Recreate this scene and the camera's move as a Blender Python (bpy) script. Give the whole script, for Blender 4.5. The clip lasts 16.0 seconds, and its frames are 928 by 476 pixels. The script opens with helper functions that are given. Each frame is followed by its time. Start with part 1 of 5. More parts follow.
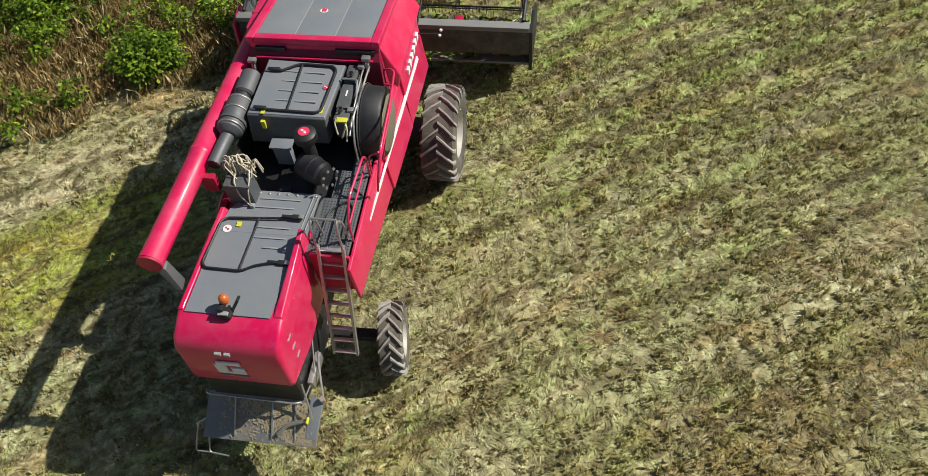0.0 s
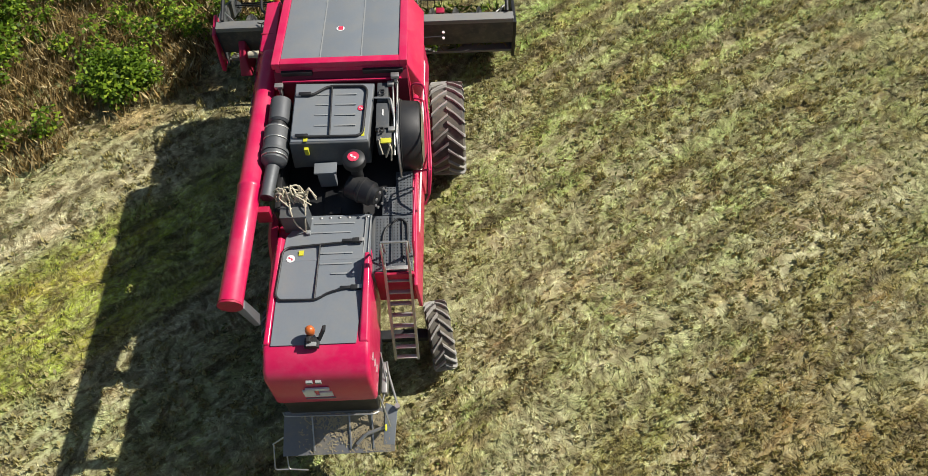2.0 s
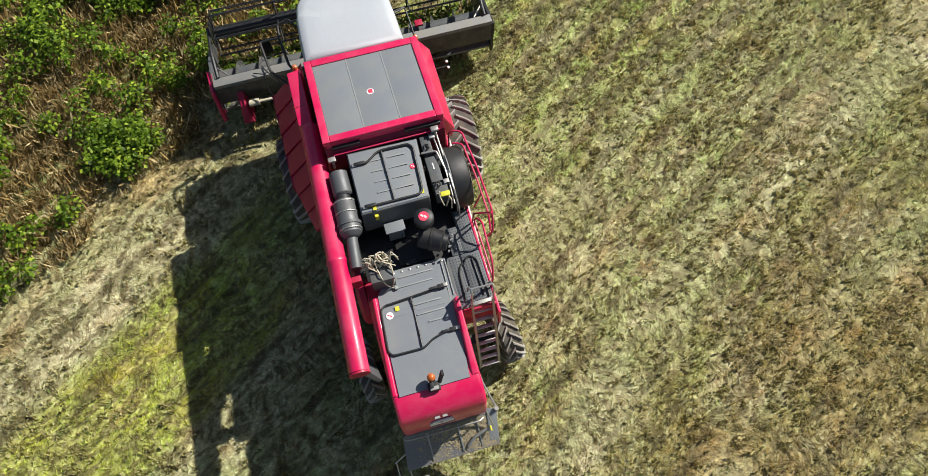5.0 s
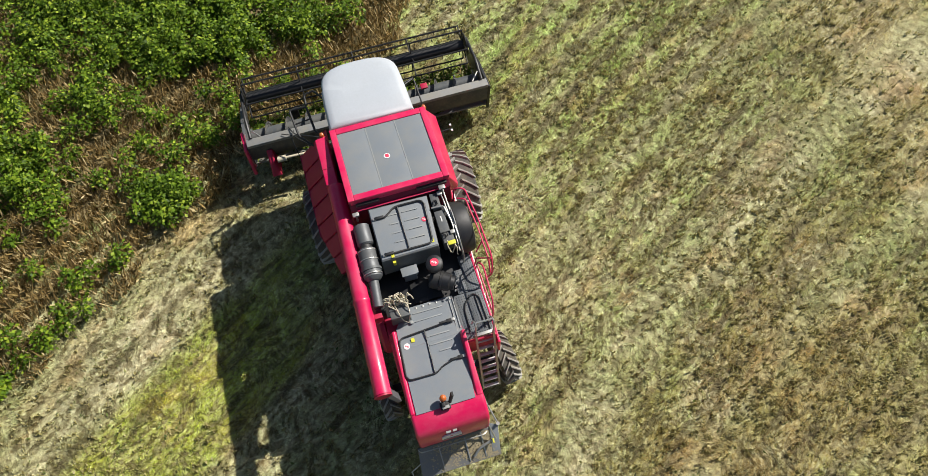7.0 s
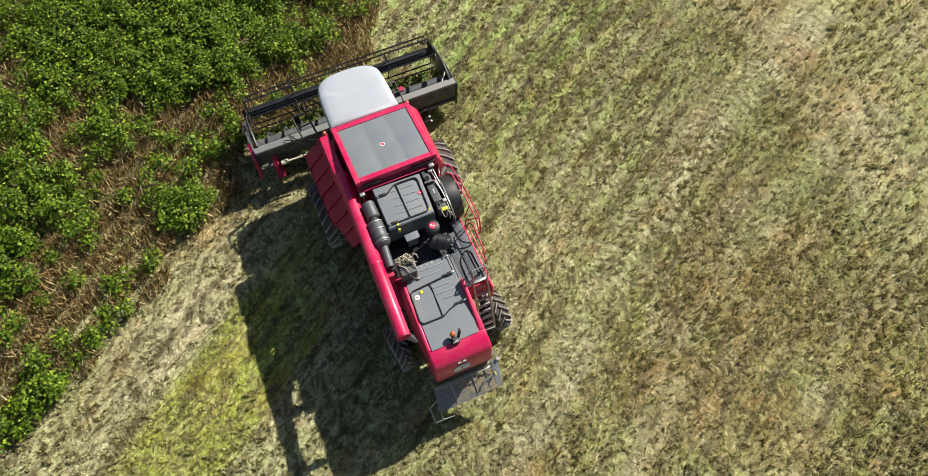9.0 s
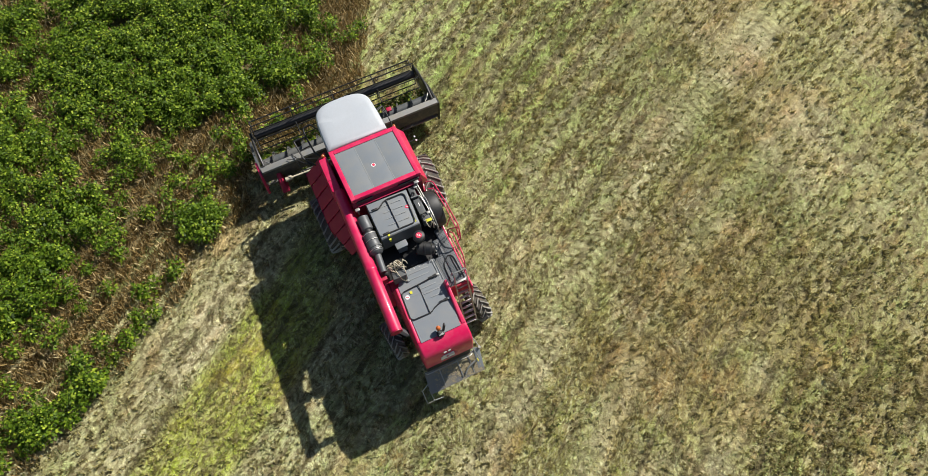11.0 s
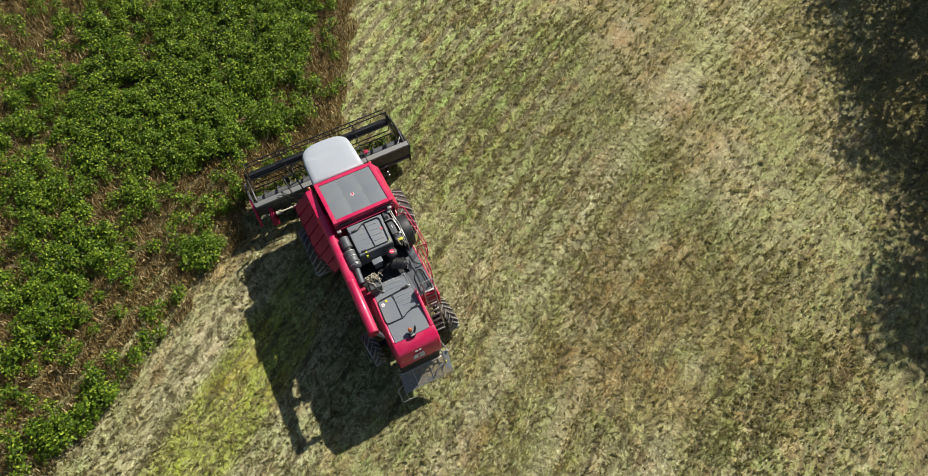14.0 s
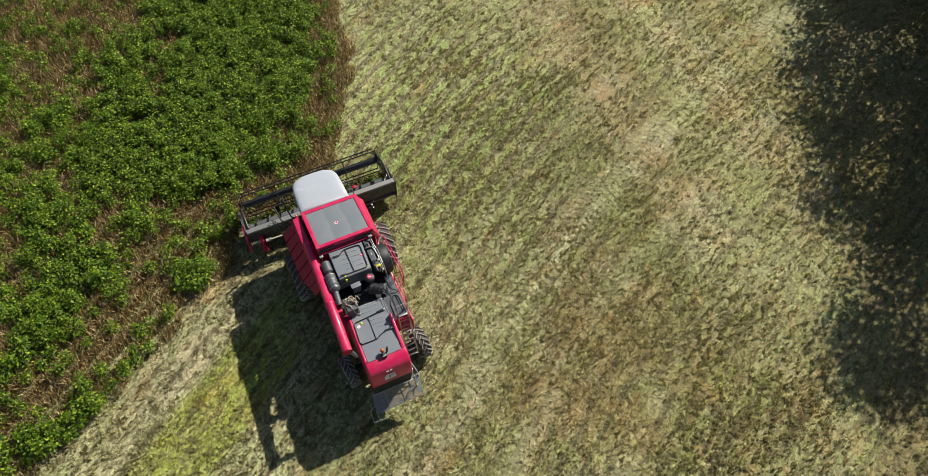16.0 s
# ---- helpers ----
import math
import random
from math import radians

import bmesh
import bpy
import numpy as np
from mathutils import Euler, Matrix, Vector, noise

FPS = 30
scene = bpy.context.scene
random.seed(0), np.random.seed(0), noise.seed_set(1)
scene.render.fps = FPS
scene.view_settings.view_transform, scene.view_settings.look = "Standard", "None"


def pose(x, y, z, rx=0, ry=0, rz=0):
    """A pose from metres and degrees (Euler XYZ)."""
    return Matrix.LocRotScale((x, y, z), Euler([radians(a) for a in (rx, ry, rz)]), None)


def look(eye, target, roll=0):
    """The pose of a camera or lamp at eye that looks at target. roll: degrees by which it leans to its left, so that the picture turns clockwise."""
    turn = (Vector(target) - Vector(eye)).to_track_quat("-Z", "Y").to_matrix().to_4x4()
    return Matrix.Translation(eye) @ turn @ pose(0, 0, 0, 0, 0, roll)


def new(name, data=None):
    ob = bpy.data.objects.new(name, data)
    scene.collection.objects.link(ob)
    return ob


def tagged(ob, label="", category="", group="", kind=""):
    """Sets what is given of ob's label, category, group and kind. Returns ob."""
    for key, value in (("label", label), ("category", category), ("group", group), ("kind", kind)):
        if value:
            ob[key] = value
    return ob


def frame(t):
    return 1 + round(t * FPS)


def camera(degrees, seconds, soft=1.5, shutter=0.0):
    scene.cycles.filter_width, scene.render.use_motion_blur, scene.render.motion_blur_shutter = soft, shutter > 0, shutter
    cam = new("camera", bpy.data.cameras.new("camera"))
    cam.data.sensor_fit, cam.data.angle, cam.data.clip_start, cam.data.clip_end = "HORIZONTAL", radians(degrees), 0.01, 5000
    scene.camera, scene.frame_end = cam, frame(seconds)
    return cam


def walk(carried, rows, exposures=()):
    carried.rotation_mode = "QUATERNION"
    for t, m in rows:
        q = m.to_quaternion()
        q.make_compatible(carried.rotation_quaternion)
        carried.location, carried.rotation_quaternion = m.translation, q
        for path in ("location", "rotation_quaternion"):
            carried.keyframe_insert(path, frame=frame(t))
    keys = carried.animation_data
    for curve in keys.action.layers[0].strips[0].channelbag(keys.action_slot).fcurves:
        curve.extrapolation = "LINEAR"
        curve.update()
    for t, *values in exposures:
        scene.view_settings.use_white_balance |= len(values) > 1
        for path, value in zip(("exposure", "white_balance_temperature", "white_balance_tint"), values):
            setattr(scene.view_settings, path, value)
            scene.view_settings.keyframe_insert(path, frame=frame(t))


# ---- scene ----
cam = camera(64.72, 16.0, soft=0.7)
# seconds, eye x y z, yaw, pitch, roll
ROWS = [
    (0.0, 3.810, -3.976, 11.523, 12.09, -55.97, -5.90),
    (0.5, 2.984, -3.687, 12.323, 6.48, -56.68, -2.69),
    (1.0, 2.448, -3.793, 12.428, 3.02, -55.51, -0.93),
    (1.5, 1.954, -3.764, 12.521, -0.03, -57.06, -0.26),
    (2.0, 1.691, -3.687, 12.595, -1.39, -60.55, -1.05),
    (2.5, 1.186, -3.291, 12.780, -4.51, -65.82, -0.85),
    (3.0, 0.807, -2.937, 12.832, -7.09, -69.84, -0.77),
    (3.5, 0.498, -2.630, 12.924, -9.24, -69.44, -0.99),
    (4.0, 0.091, -2.269, 13.658, -12.83, -69.34, -0.32),
    (4.5, -0.269, -1.986, 14.331, -16.19, -69.13, 0.76),
    (7.0, -0.709, -2.286, 17.267, -17.75, -67.63, 0.64),
    (7.5, -0.934, -2.767, 17.663, -18.67, -67.00, 0.84),
    (8.0, -1.342, -3.552, 18.089, -20.42, -65.88, 0.20),
    (8.5, -1.913, -4.091, 18.729, -23.49, -65.49, 0.62),
    (9.0, -2.217, -4.263, 19.508, -25.64, -65.84, 1.86),
    (11.5, -1.934, -5.254, 22.911, -25.84, -67.52, -0.61),
    (12.0, -2.206, -5.742, 23.337, -26.84, -66.59, -0.49),
    (12.5, -2.446, -6.288, 23.708, -27.36, -65.51, 0.06),
    (13.0, -2.633, -6.736, 24.161, -28.31, -64.85, 0.47),
    (13.5, -2.646, -7.224, 24.503, -28.10, -63.63, 0.55),
    (14.0, -2.667, -7.749, 24.772, -28.05, -62.06, 0.76),
    (14.5, -2.710, -8.210, 25.048, -28.18, -60.51, 1.10),
    (15.0, -2.557, -8.695, 25.325, -27.46, -59.05, 1.15),
    (15.5, -2.460, -9.149, 25.555, -27.07, -57.78, 1.32),
    (16.0, -2.345, -9.670, 25.597, -26.55, -57.47, 1.61),
]


def aim(x, y, z, yaw, pitch, roll):
    turn = Euler((0, 0, radians(yaw))).to_matrix() @ Euler((radians(90 + pitch), 0, 0)).to_matrix() @ Euler((0, 0, radians(roll))).to_matrix()
    return Matrix.Translation((x, y, z)) @ turn.to_4x4()


walk(cam, [(r[0], aim(*r[1:])) for r in ROWS], [(0.0, 0.18), (1.0, 0.28), (2.0, 0.32), (3.5, 0.38), (9.0, 0.42), (12.5, 0.27), (16.0, 0.20)])

# ---- light: a clear afternoon, sun from the machine's right ----
SUN_AZ, SUN_EL = 70.0, 43.5
world = bpy.data.worlds.new("sky")
scene.world = world
world.use_nodes = True
wt = world.node_tree
sky = wt.nodes.new("ShaderNodeTexSky")
sky.sky_type, sky.sun_disc = "NISHITA", False
sky.sun_elevation, sky.sun_rotation = radians(SUN_EL), radians(SUN_AZ)
wt.links.new(sky.outputs[0], wt.nodes["Background"].inputs[0])
wt.nodes["Background"].inputs[1].default_value = 0.058
sun = bpy.data.lights.new("sun", "SUN")
sun.energy, sun.angle, sun.color = 5.0, radians(0.5), (1.0, 0.945, 0.87)
sx, sy = math.sin(radians(SUN_AZ)), math.cos(radians(SUN_AZ))
sun_ob = new("sun", sun)
sun_ob.matrix_world = look((40 * sx, 40 * sy, 40 * math.tan(radians(SUN_EL))), (0, 0, 0))


# ---- materials ----
def node(nt, kind, **values):
    n = nt.nodes.new(kind)
    for key, value in values.items():
        n.inputs[key.replace("_", " ")].default_value = value
    return n


def blank(name, rough=0.6, metal=0.0):
    m = bpy.data.materials.new(name)
    m.use_nodes = True
    nt = m.node_tree
    p = nt.nodes["Principled BSDF"]
    p.inputs["Roughness"].default_value = rough
    p.inputs["Metallic"].default_value = metal
    return m, nt, p


def mixed(nt, fac, a, b, kind="MIX"):
    n = nt.nodes.new("ShaderNodeMix")
    n.data_type, n.blend_type = "RGBA", kind
    for sock, v in ((n.inputs[0], fac), (n.inputs[6], a), (n.inputs[7], b)):
        if hasattr(v, "links"):
            nt.links.new(v, sock)
        elif sock == n.inputs[0]:
            sock.default_value = v
        else:
            sock.default_value = (*v[:3], 1)
    return n.outputs[2]


def noise_at(nt, scale, detail=3, rough=0.55, lo=0.35, hi=0.65, vec=None):
    """A noise in world metres, stretched so that lo..hi becomes 0..1."""
    n = node(nt, "ShaderNodeTexNoise", Scale=scale, Detail=detail, Roughness=rough)
    if vec is None:
        vec = nt.nodes.new("ShaderNodeNewGeometry").outputs["Position"]
    nt.links.new(vec, n.inputs["Vector"])
    r = nt.nodes.new("ShaderNodeMapRange")
    r.inputs[1].default_value, r.inputs[2].default_value = lo, hi
    nt.links.new(n.outputs[0], r.inputs[0])
    return r.outputs[0]


def times_value(nt, a, k):
    n = nt.nodes.new("ShaderNodeMath")
    n.operation = "MULTIPLY"
    nt.links.new(a, n.inputs[0])
    n.inputs[1].default_value = k
    return n.outputs[0]


def bump(nt, p, height, strength, dist=0.01):
    b = node(nt, "ShaderNodeBump", Strength=strength, Distance=dist)
    nt.links.new(height, b.inputs["Height"])
    nt.links.new(b.outputs[0], p.inputs["Normal"])


def thin(nt, p, colour, share):
    """Let part of the light through a thin blade or leaf."""
    t = nt.nodes.new("ShaderNodeBsdfTranslucent")
    nt.links.new(colour, t.inputs[0])
    m = nt.nodes.new("ShaderNodeMixShader")
    m.inputs[0].default_value = share
    nt.links.new(p.outputs[0], m.inputs[1])
    nt.links.new(t.outputs[0], m.inputs[2])
    nt.links.new(m.outputs[0], nt.nodes["Material Output"].inputs[0])


DUST = (0.30, 0.26, 0.17)


def surface(name, colour, rough=0.5, metal=0.0, dust=0.2, coat=0.0, grain=60.0, relief=0.05, film=DUST):
    m, nt, p = blank(name, rough, metal)
    big = noise_at(nt, 2.3, 4, 0.6, 0.38, 0.75)
    fine = noise_at(nt, grain, 3, 0.6, 0.3, 0.8)
    c = mixed(nt, times_value(nt, fine, 0.25), colour, tuple(v * 0.72 for v in colour))
    c = mixed(nt, times_value(nt, big, dust), c, film)
    patchy = noise_at(nt, 9.0, 5, 0.7, 0.5, 0.72)
    c = mixed(nt, times_value(nt, patchy, dust * 0.6), c, film)
    nt.links.new(c, p.inputs["Base Color"])
    r = nt.nodes.new("ShaderNodeMapRange")
    r.inputs[3].default_value, r.inputs[4].default_value = rough, min(1.0, rough + 0.25)
    nt.links.new(big, r.inputs[0])
    nt.links.new(r.outputs[0], p.inputs["Roughness"])
    p.inputs["Coat Weight"].default_value = coat
    p.inputs["Coat Roughness"].default_value = 0.12
    if relief:
        bump(nt, p, fine, relief, 0.004)
    return m


RED = surface("red_paint", (0.60, 0.004, 0.076), 0.36, 0, 0.26, 0.35, 30, 0.03, (0.56, 0.13, 0.19))
# darker red with a thin dust film; carries the left side's shade
RED_DULL = surface("dusty_shaded_red", (0.40, 0.003, 0.045), 0.5, 0, 0.14, 0.1, 30, 0.04, (0.34, 0.10, 0.10))
# the tank red darkened to paint in the shade below the rim
RED_SHADED = surface("shaded_red_paint", (0.20, 0.003, 0.028), 0.6, 0, 0.12, 0.0, 30, 0.04, (0.24, 0.09, 0.08))
GREY = surface("grey_deck_panel", (0.185, 0.208, 0.228), 0.42, 0.0, 0.18, 0.0, 40, 0.05)
GREY_DARK = surface("dark_grey_steel", (0.07, 0.08, 0.088), 0.5, 0.0, 0.2, 0.0, 40, 0.06)
BLACK = surface("black_paint", (0.012, 0.013, 0.015), 0.45, 0.0, 0.035, 0.0, 40, 0.04)
PLATE = surface("tread_plate", (0.105, 0.12, 0.135), 0.45, 0.2, 0.15, 0.0, 50, 0.05)
STEEL = surface("bare_steel", (0.48, 0.48, 0.46), 0.38, 0.75, 0.25, 0.0, 50, 0.04)
ALU = surface("aluminised_muffler", (0.115, 0.122, 0.128), 0.5, 0.4, 0.3, 0.0, 14, 0.12, (0.10, 0.095, 0.08))
RUBBER = surface("tyre_rubber", (0.06, 0.058, 0.055), 0.85, 0.0, 0.45, 0.0, 20, 0.2)
MUD = surface("dusty_lug", (0.30, 0.295, 0.275), 0.9, 0.0, 0.4, 0.0, 20, 0.25)
RIM = surface("wheel_rim", (0.52, 0.5, 0.45), 0.5, 0.2, 0.4)
ROOF = surface("pale_grey_roof", (0.44, 0.475, 0.51), 0.4, 0.0, 0.06, 0.15, 25, 0.02)
WHITE = surface("white_decal", (0.78, 0.78, 0.76), 0.5, 0.0, 0.12)
SEAM = surface("pale_seam", (0.27, 0.29, 0.295), 0.5, 0.0, 0.3)
BEAM = surface("dusty_grey_beam", (0.20, 0.208, 0.208), 0.6, 0.1, 0.4)
SCREEN = surface("dusty_screen_mesh", (0.17, 0.16, 0.11), 0.7, 0.2, 0.3)
YELLOW = surface("yellow_sticker", (0.62, 0.60, 0.03), 0.5, 0.0, 0.1)
DECAL_RED = surface("red_sticker", (0.66, 0.03, 0.09), 0.5, 0.0, 0.1)
ORANGE = surface("amber_lens", (0.52, 0.12, 0.02), 0.3, 0.0, 0.25, 0.3)
HOSE = surface("straw_coloured_hose", (0.56, 0.51, 0.38), 0.7, 0.0, 0.2)
# dusty steel, base darkened to paint in the shade behind the header
BACK_SHEET = surface("dusty_shaded_steel", (0.05, 0.051, 0.05), 0.65, 0.0, 0.4, 0.0, 30, 0.1)
BLUE_STEEL = surface("dusty_grey_steel", (0.17, 0.175, 0.18), 0.55, 0.1, 0.6)
CHAFF = surface("chaff_heap", (0.42, 0.35, 0.21), 0.95, 0.0, 0.5, 0.0, 35, 0.5)

GLASS, gnt, gp = blank("cab_glass", 0.05)
gp.inputs["Base Color"].default_value = (0.02, 0.025, 0.028, 1)
gp.inputs["Transmission Weight"].default_value = 0.6


# ---- field layout: swaths follow the crop's sides and round its corner, drill rows run straight ----
CX, CY = -2.0, 14.0
SIDE_A, SIDE_B = (-0.93, -0.37), (0.20, 0.98)
ROW_TURN = radians(32)
ROW_C, ROW_S = math.cos(ROW_TURN), math.sin(ROW_TURN)
ROW_NEAR, ROW_FAR = math.tan(radians(36)), math.tan(radians(21))


def field_tint(nt):
    """Colour of the cut field in world metres: pale straw, green regrowth and brown patches, drawn out along the rows."""
    pos = nt.nodes.new("ShaderNodeNewGeometry").outputs["Position"]

    def maths(kind, a, b=0.0):
        n = nt.nodes.new("ShaderNodeMath")
        n.operation = kind
        for sock, v in ((n.inputs[0], a), (n.inputs[1], b)):
            if hasattr(v, "links"):
                nt.links.new(v, sock)
            else:
                sock.default_value = v
        return n.outputs[0]

    def soft(value, full, none):
        n = nt.nodes.new("ShaderNodeMapRange")
        n.interpolation_type = "SMOOTHSTEP"
        n.inputs[1].default_value, n.inputs[2].default_value = none, full
        nt.links.new(value, n.inputs[0])
        return n.outputs[0]

    def both(a, b):
        return maths("MULTIPLY", a, b)

    def joined(a, b):
        n = nt.nodes.new("ShaderNodeCombineXYZ")
        nt.links.new(a, n.inputs[0])
        nt.links.new(b, n.inputs[1])
        return n.outputs[0]

    # row coordinates: distance from the crop's sides, and way along them
    xyz = nt.nodes.new("ShaderNodeSeparateXYZ")
    nt.links.new(pos, xyz.inputs[0])
    qx, qy = maths("SUBTRACT", xyz.outputs[0], CX), maths("SUBTRACT", xyz.outputs[1], CY)
    ta = maths("MAXIMUM", maths("ADD", times_value(nt, qx, SIDE_A[0]), times_value(nt, qy, SIDE_A[1])), 0.0)
    tb = maths("MAXIMUM", maths("ADD", times_value(nt, qx, SIDE_B[0]), times_value(nt, qy, SIDE_B[1])), 0.0)
    ex = maths("SUBTRACT", qx, maths("ADD", times_value(nt, ta, SIDE_A[0]), times_value(nt, tb, SIDE_B[0])))
    ey = maths("SUBTRACT", qy, maths("ADD", times_value(nt, ta, SIDE_A[1]), times_value(nt, tb, SIDE_B[1])))
    plain = maths("SQRT", maths("ADD", both(ex, ex), both(ey, ey)))
    way = maths("ADD", times_value(nt, maths("ARCTAN2", ey, ex), 15.0), maths("SUBTRACT", tb, ta))
    wob = maths("MULTIPLY", maths("SUBTRACT", noise_at(nt, 0.45, 3, 0.6, 0.0, 1.0), 0.5), 2.6)
    radius = maths("ADD", plain, times_value(nt, wob, 0.28))
    swath = joined(plain, times_value(nt, way, 0.33))
    bent = times_value(nt, wob, 0.05)
    # drill rows that swing slowly to a flatter heading away from the crop
    swing = maths("EXPONENT", times_value(nt, maths("SUBTRACT", maths("MINIMUM", xyz.outputs[0], 60.0), 9.0), 0.5))
    swing = times_value(nt, maths("LOGARITHM", maths("ADD", swing, 1.0), math.e), 2.0 * (ROW_NEAR - ROW_FAR))
    line = maths("SUBTRACT", times_value(nt, xyz.outputs[0], ROW_NEAR), swing)
    over = maths("ADD", times_value(nt, maths("SUBTRACT", xyz.outputs[1], line), 0.85), bent)
    ahead = maths("ADD", times_value(nt, xyz.outputs[0], ROW_C), times_value(nt, xyz.outputs[1], ROW_S))
    rows = joined(over, times_value(nt, ahead, 0.33))
    off = joined(maths("ADD", xyz.outputs[0], 40.0), xyz.outputs[1])

    def track(r0, half, core=0.3):
        return soft(maths("ABSOLUTE", maths("SUBTRACT", radius, r0)), half * core, half)

    def spot(x, y, full, none):
        n = nt.nodes.new("ShaderNodeVectorMath")
        n.operation = "DISTANCE"
        nt.links.new(pos, n.inputs[0])
        n.inputs[1].default_value = (x, y, 0)
        return soft(maths("ADD", n.outputs["Value"], wob), full, none)

    streak = noise_at(nt, 0.75, 4, 0.6, 0.36, 0.66, swath)
    streak2 = noise_at(nt, 2.6, 3, 0.6, 0.40, 0.68, rows)
    c = mixed(nt, streak, (0.46, 0.435, 0.215), (0.335, 0.36, 0.120))
    c = mixed(nt, times_value(nt, noise_at(nt, 0.16, 3, 0.55, 0.40, 0.62), 0.65), c, (0.275, 0.315, 0.078))
    c = mixed(nt, times_value(nt, noise_at(nt, 0.2, 3, 0.55, 0.50, 0.64, off), 0.6), c, (0.27, 0.215, 0.080))
    c = mixed(nt, times_value(nt, noise_at(nt, 0.8, 4, 0.6, 0.46, 0.60), 0.6), c, (0.29, 0.37, 0.085))
    c = mixed(nt, times_value(nt, noise_at(nt, 0.95, 4, 0.6, 0.48, 0.60, off), 0.5), c, (0.54, 0.46, 0.29))
    c = mixed(nt, times_value(nt, noise_at(nt, 1.3, 3, 0.6, 0.55, 0.64, off), 0.75), c, (0.36, 0.185, 0.075))
    # rings of brown and green growth, paler wheel tracks, a band of yellow-green chaff
    broken = noise_at(nt, 0.55, 4, 0.65, 0.32, 0.48)
    for r0, half, k, tone in ((36.0, 4.0, 0.6, (0.28, 0.215, 0.07)),
                              (6.9, 2.0, 0.5, (0.31, 0.36, 0.10)), (9.3, 0.7, 0.3, (0.60, 0.555, 0.35)), (11.2, 1.6, 0.4, (0.32, 0.375, 0.085)), (40.0, 1.6, 0.4, (0.29, 0.34, 0.085)),
                              (12.7, 1.0, 0.3, (0.60, 0.555, 0.34)), (21.0, 1.2, 0.45, (0.60, 0.55, 0.33)),
                              (31.0, 1.2, 0.5, (0.60, 0.54, 0.33)), (33.6, 1.1, 0.4, (0.56, 0.50, 0.30))):
        c = mixed(nt, times_value(nt, both(track(r0, half), broken), k), c, tone)
    rusty = noise_at(nt, 0.42, 4, 0.6, 0.34, 0.52, off)
    c = mixed(nt, times_value(nt, both(track(17.9, 3.0), rusty), 0.9), c, (0.285, 0.185, 0.05))
    c = mixed(nt, times_value(nt, spot(12.0, -1.0, 0.5, 5.0), 0.45), c, (0.25, 0.30, 0.095))
    c = mixed(nt, times_value(nt, spot(14.8, 6.2, 1.0, 5.5), 0.5), c, (0.26, 0.215, 0.07))
    c = mixed(nt, times_value(nt, spot(21.5, 4.5, 1.0, 6.5), 0.45), c, (0.29, 0.225, 0.07))
    c = mixed(nt, times_value(nt, both(spot(7.2, -3.0, 1.0, 4.5), rusty), 0.7), c, (0.275, 0.190, 0.055))
    c = mixed(nt, times_value(nt, spot(1.5, -3.5, 0.5, 4.0), 0.45), c, (0.30, 0.33, 0.085))
    left = soft(xyz.outputs[0], -4.2, -1.6)
    beside = maths("ADD", maths("SUBTRACT", times_value(nt, maths("ADD", xyz.outputs[0], 11.0), 0.56), times_value(nt, maths("SUBTRACT", xyz.outputs[1], 2.8), 0.828)), times_value(nt, wob, 0.22))

    def strip(mid, half, core):
        return soft(maths("ABSOLUTE", maths("SUBTRACT", beside, mid)), half * core, half)

    near_side = soft(xyz.outputs[0], -3.4, 0.5)
    c = mixed(nt, times_value(nt, both(strip(0.4, 2.1, 0.75), near_side), 0.85), c, mixed(nt, streak2, (0.60, 0.53, 0.34), (0.50, 0.44, 0.26)))
    c = mixed(nt, times_value(nt, both(strip(5.6, 1.6, 0.4), near_side), 0.6), c, (0.56, 0.51, 0.33))
    c = mixed(nt, times_value(nt, both(strip(3.4, 1.5, 0.6), left), 0.92), c, mixed(nt, streak2, (0.385, 0.40, 0.055), (0.45, 0.45, 0.12)))
    c = mixed(nt, times_value(nt, streak2, 0.3), c, (0.44, 0.40, 0.25))
    # furrows between the drill rows, seen where the straw is thin, with their shade painted in
    drill = maths("SINE", times_value(nt, over, 2 * math.pi / 0.76))
    ahead_of = spot(6.0, 12.0, 4.0, 9.0)
    gate = maths("MAXIMUM", noise_at(nt, 1.1, 3, 0.6, 0.42, 0.58, rows), times_value(nt, ahead_of, 0.95))
    c = mixed(nt, times_value(nt, both(soft(drill, 0.98, 0.45), gate), 0.72), c, (0.115, 0.088, 0.030))
    # wisps of straw lying one way in each patch, with painted shadow gaps between them
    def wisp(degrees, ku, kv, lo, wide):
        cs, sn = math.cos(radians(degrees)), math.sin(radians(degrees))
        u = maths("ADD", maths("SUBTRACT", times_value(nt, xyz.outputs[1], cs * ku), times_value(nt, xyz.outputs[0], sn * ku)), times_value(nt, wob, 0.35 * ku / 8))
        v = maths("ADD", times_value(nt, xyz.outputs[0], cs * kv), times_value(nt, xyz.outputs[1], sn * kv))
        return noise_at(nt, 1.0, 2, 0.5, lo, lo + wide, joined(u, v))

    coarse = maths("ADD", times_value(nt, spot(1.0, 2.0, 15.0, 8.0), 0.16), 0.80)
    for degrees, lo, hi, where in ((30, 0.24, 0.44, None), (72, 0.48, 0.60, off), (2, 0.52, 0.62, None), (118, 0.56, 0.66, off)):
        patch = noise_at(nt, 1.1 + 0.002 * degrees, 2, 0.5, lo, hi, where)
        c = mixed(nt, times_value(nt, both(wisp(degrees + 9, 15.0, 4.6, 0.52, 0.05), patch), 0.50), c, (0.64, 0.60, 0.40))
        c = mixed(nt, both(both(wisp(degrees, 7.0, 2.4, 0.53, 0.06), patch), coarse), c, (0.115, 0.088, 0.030))
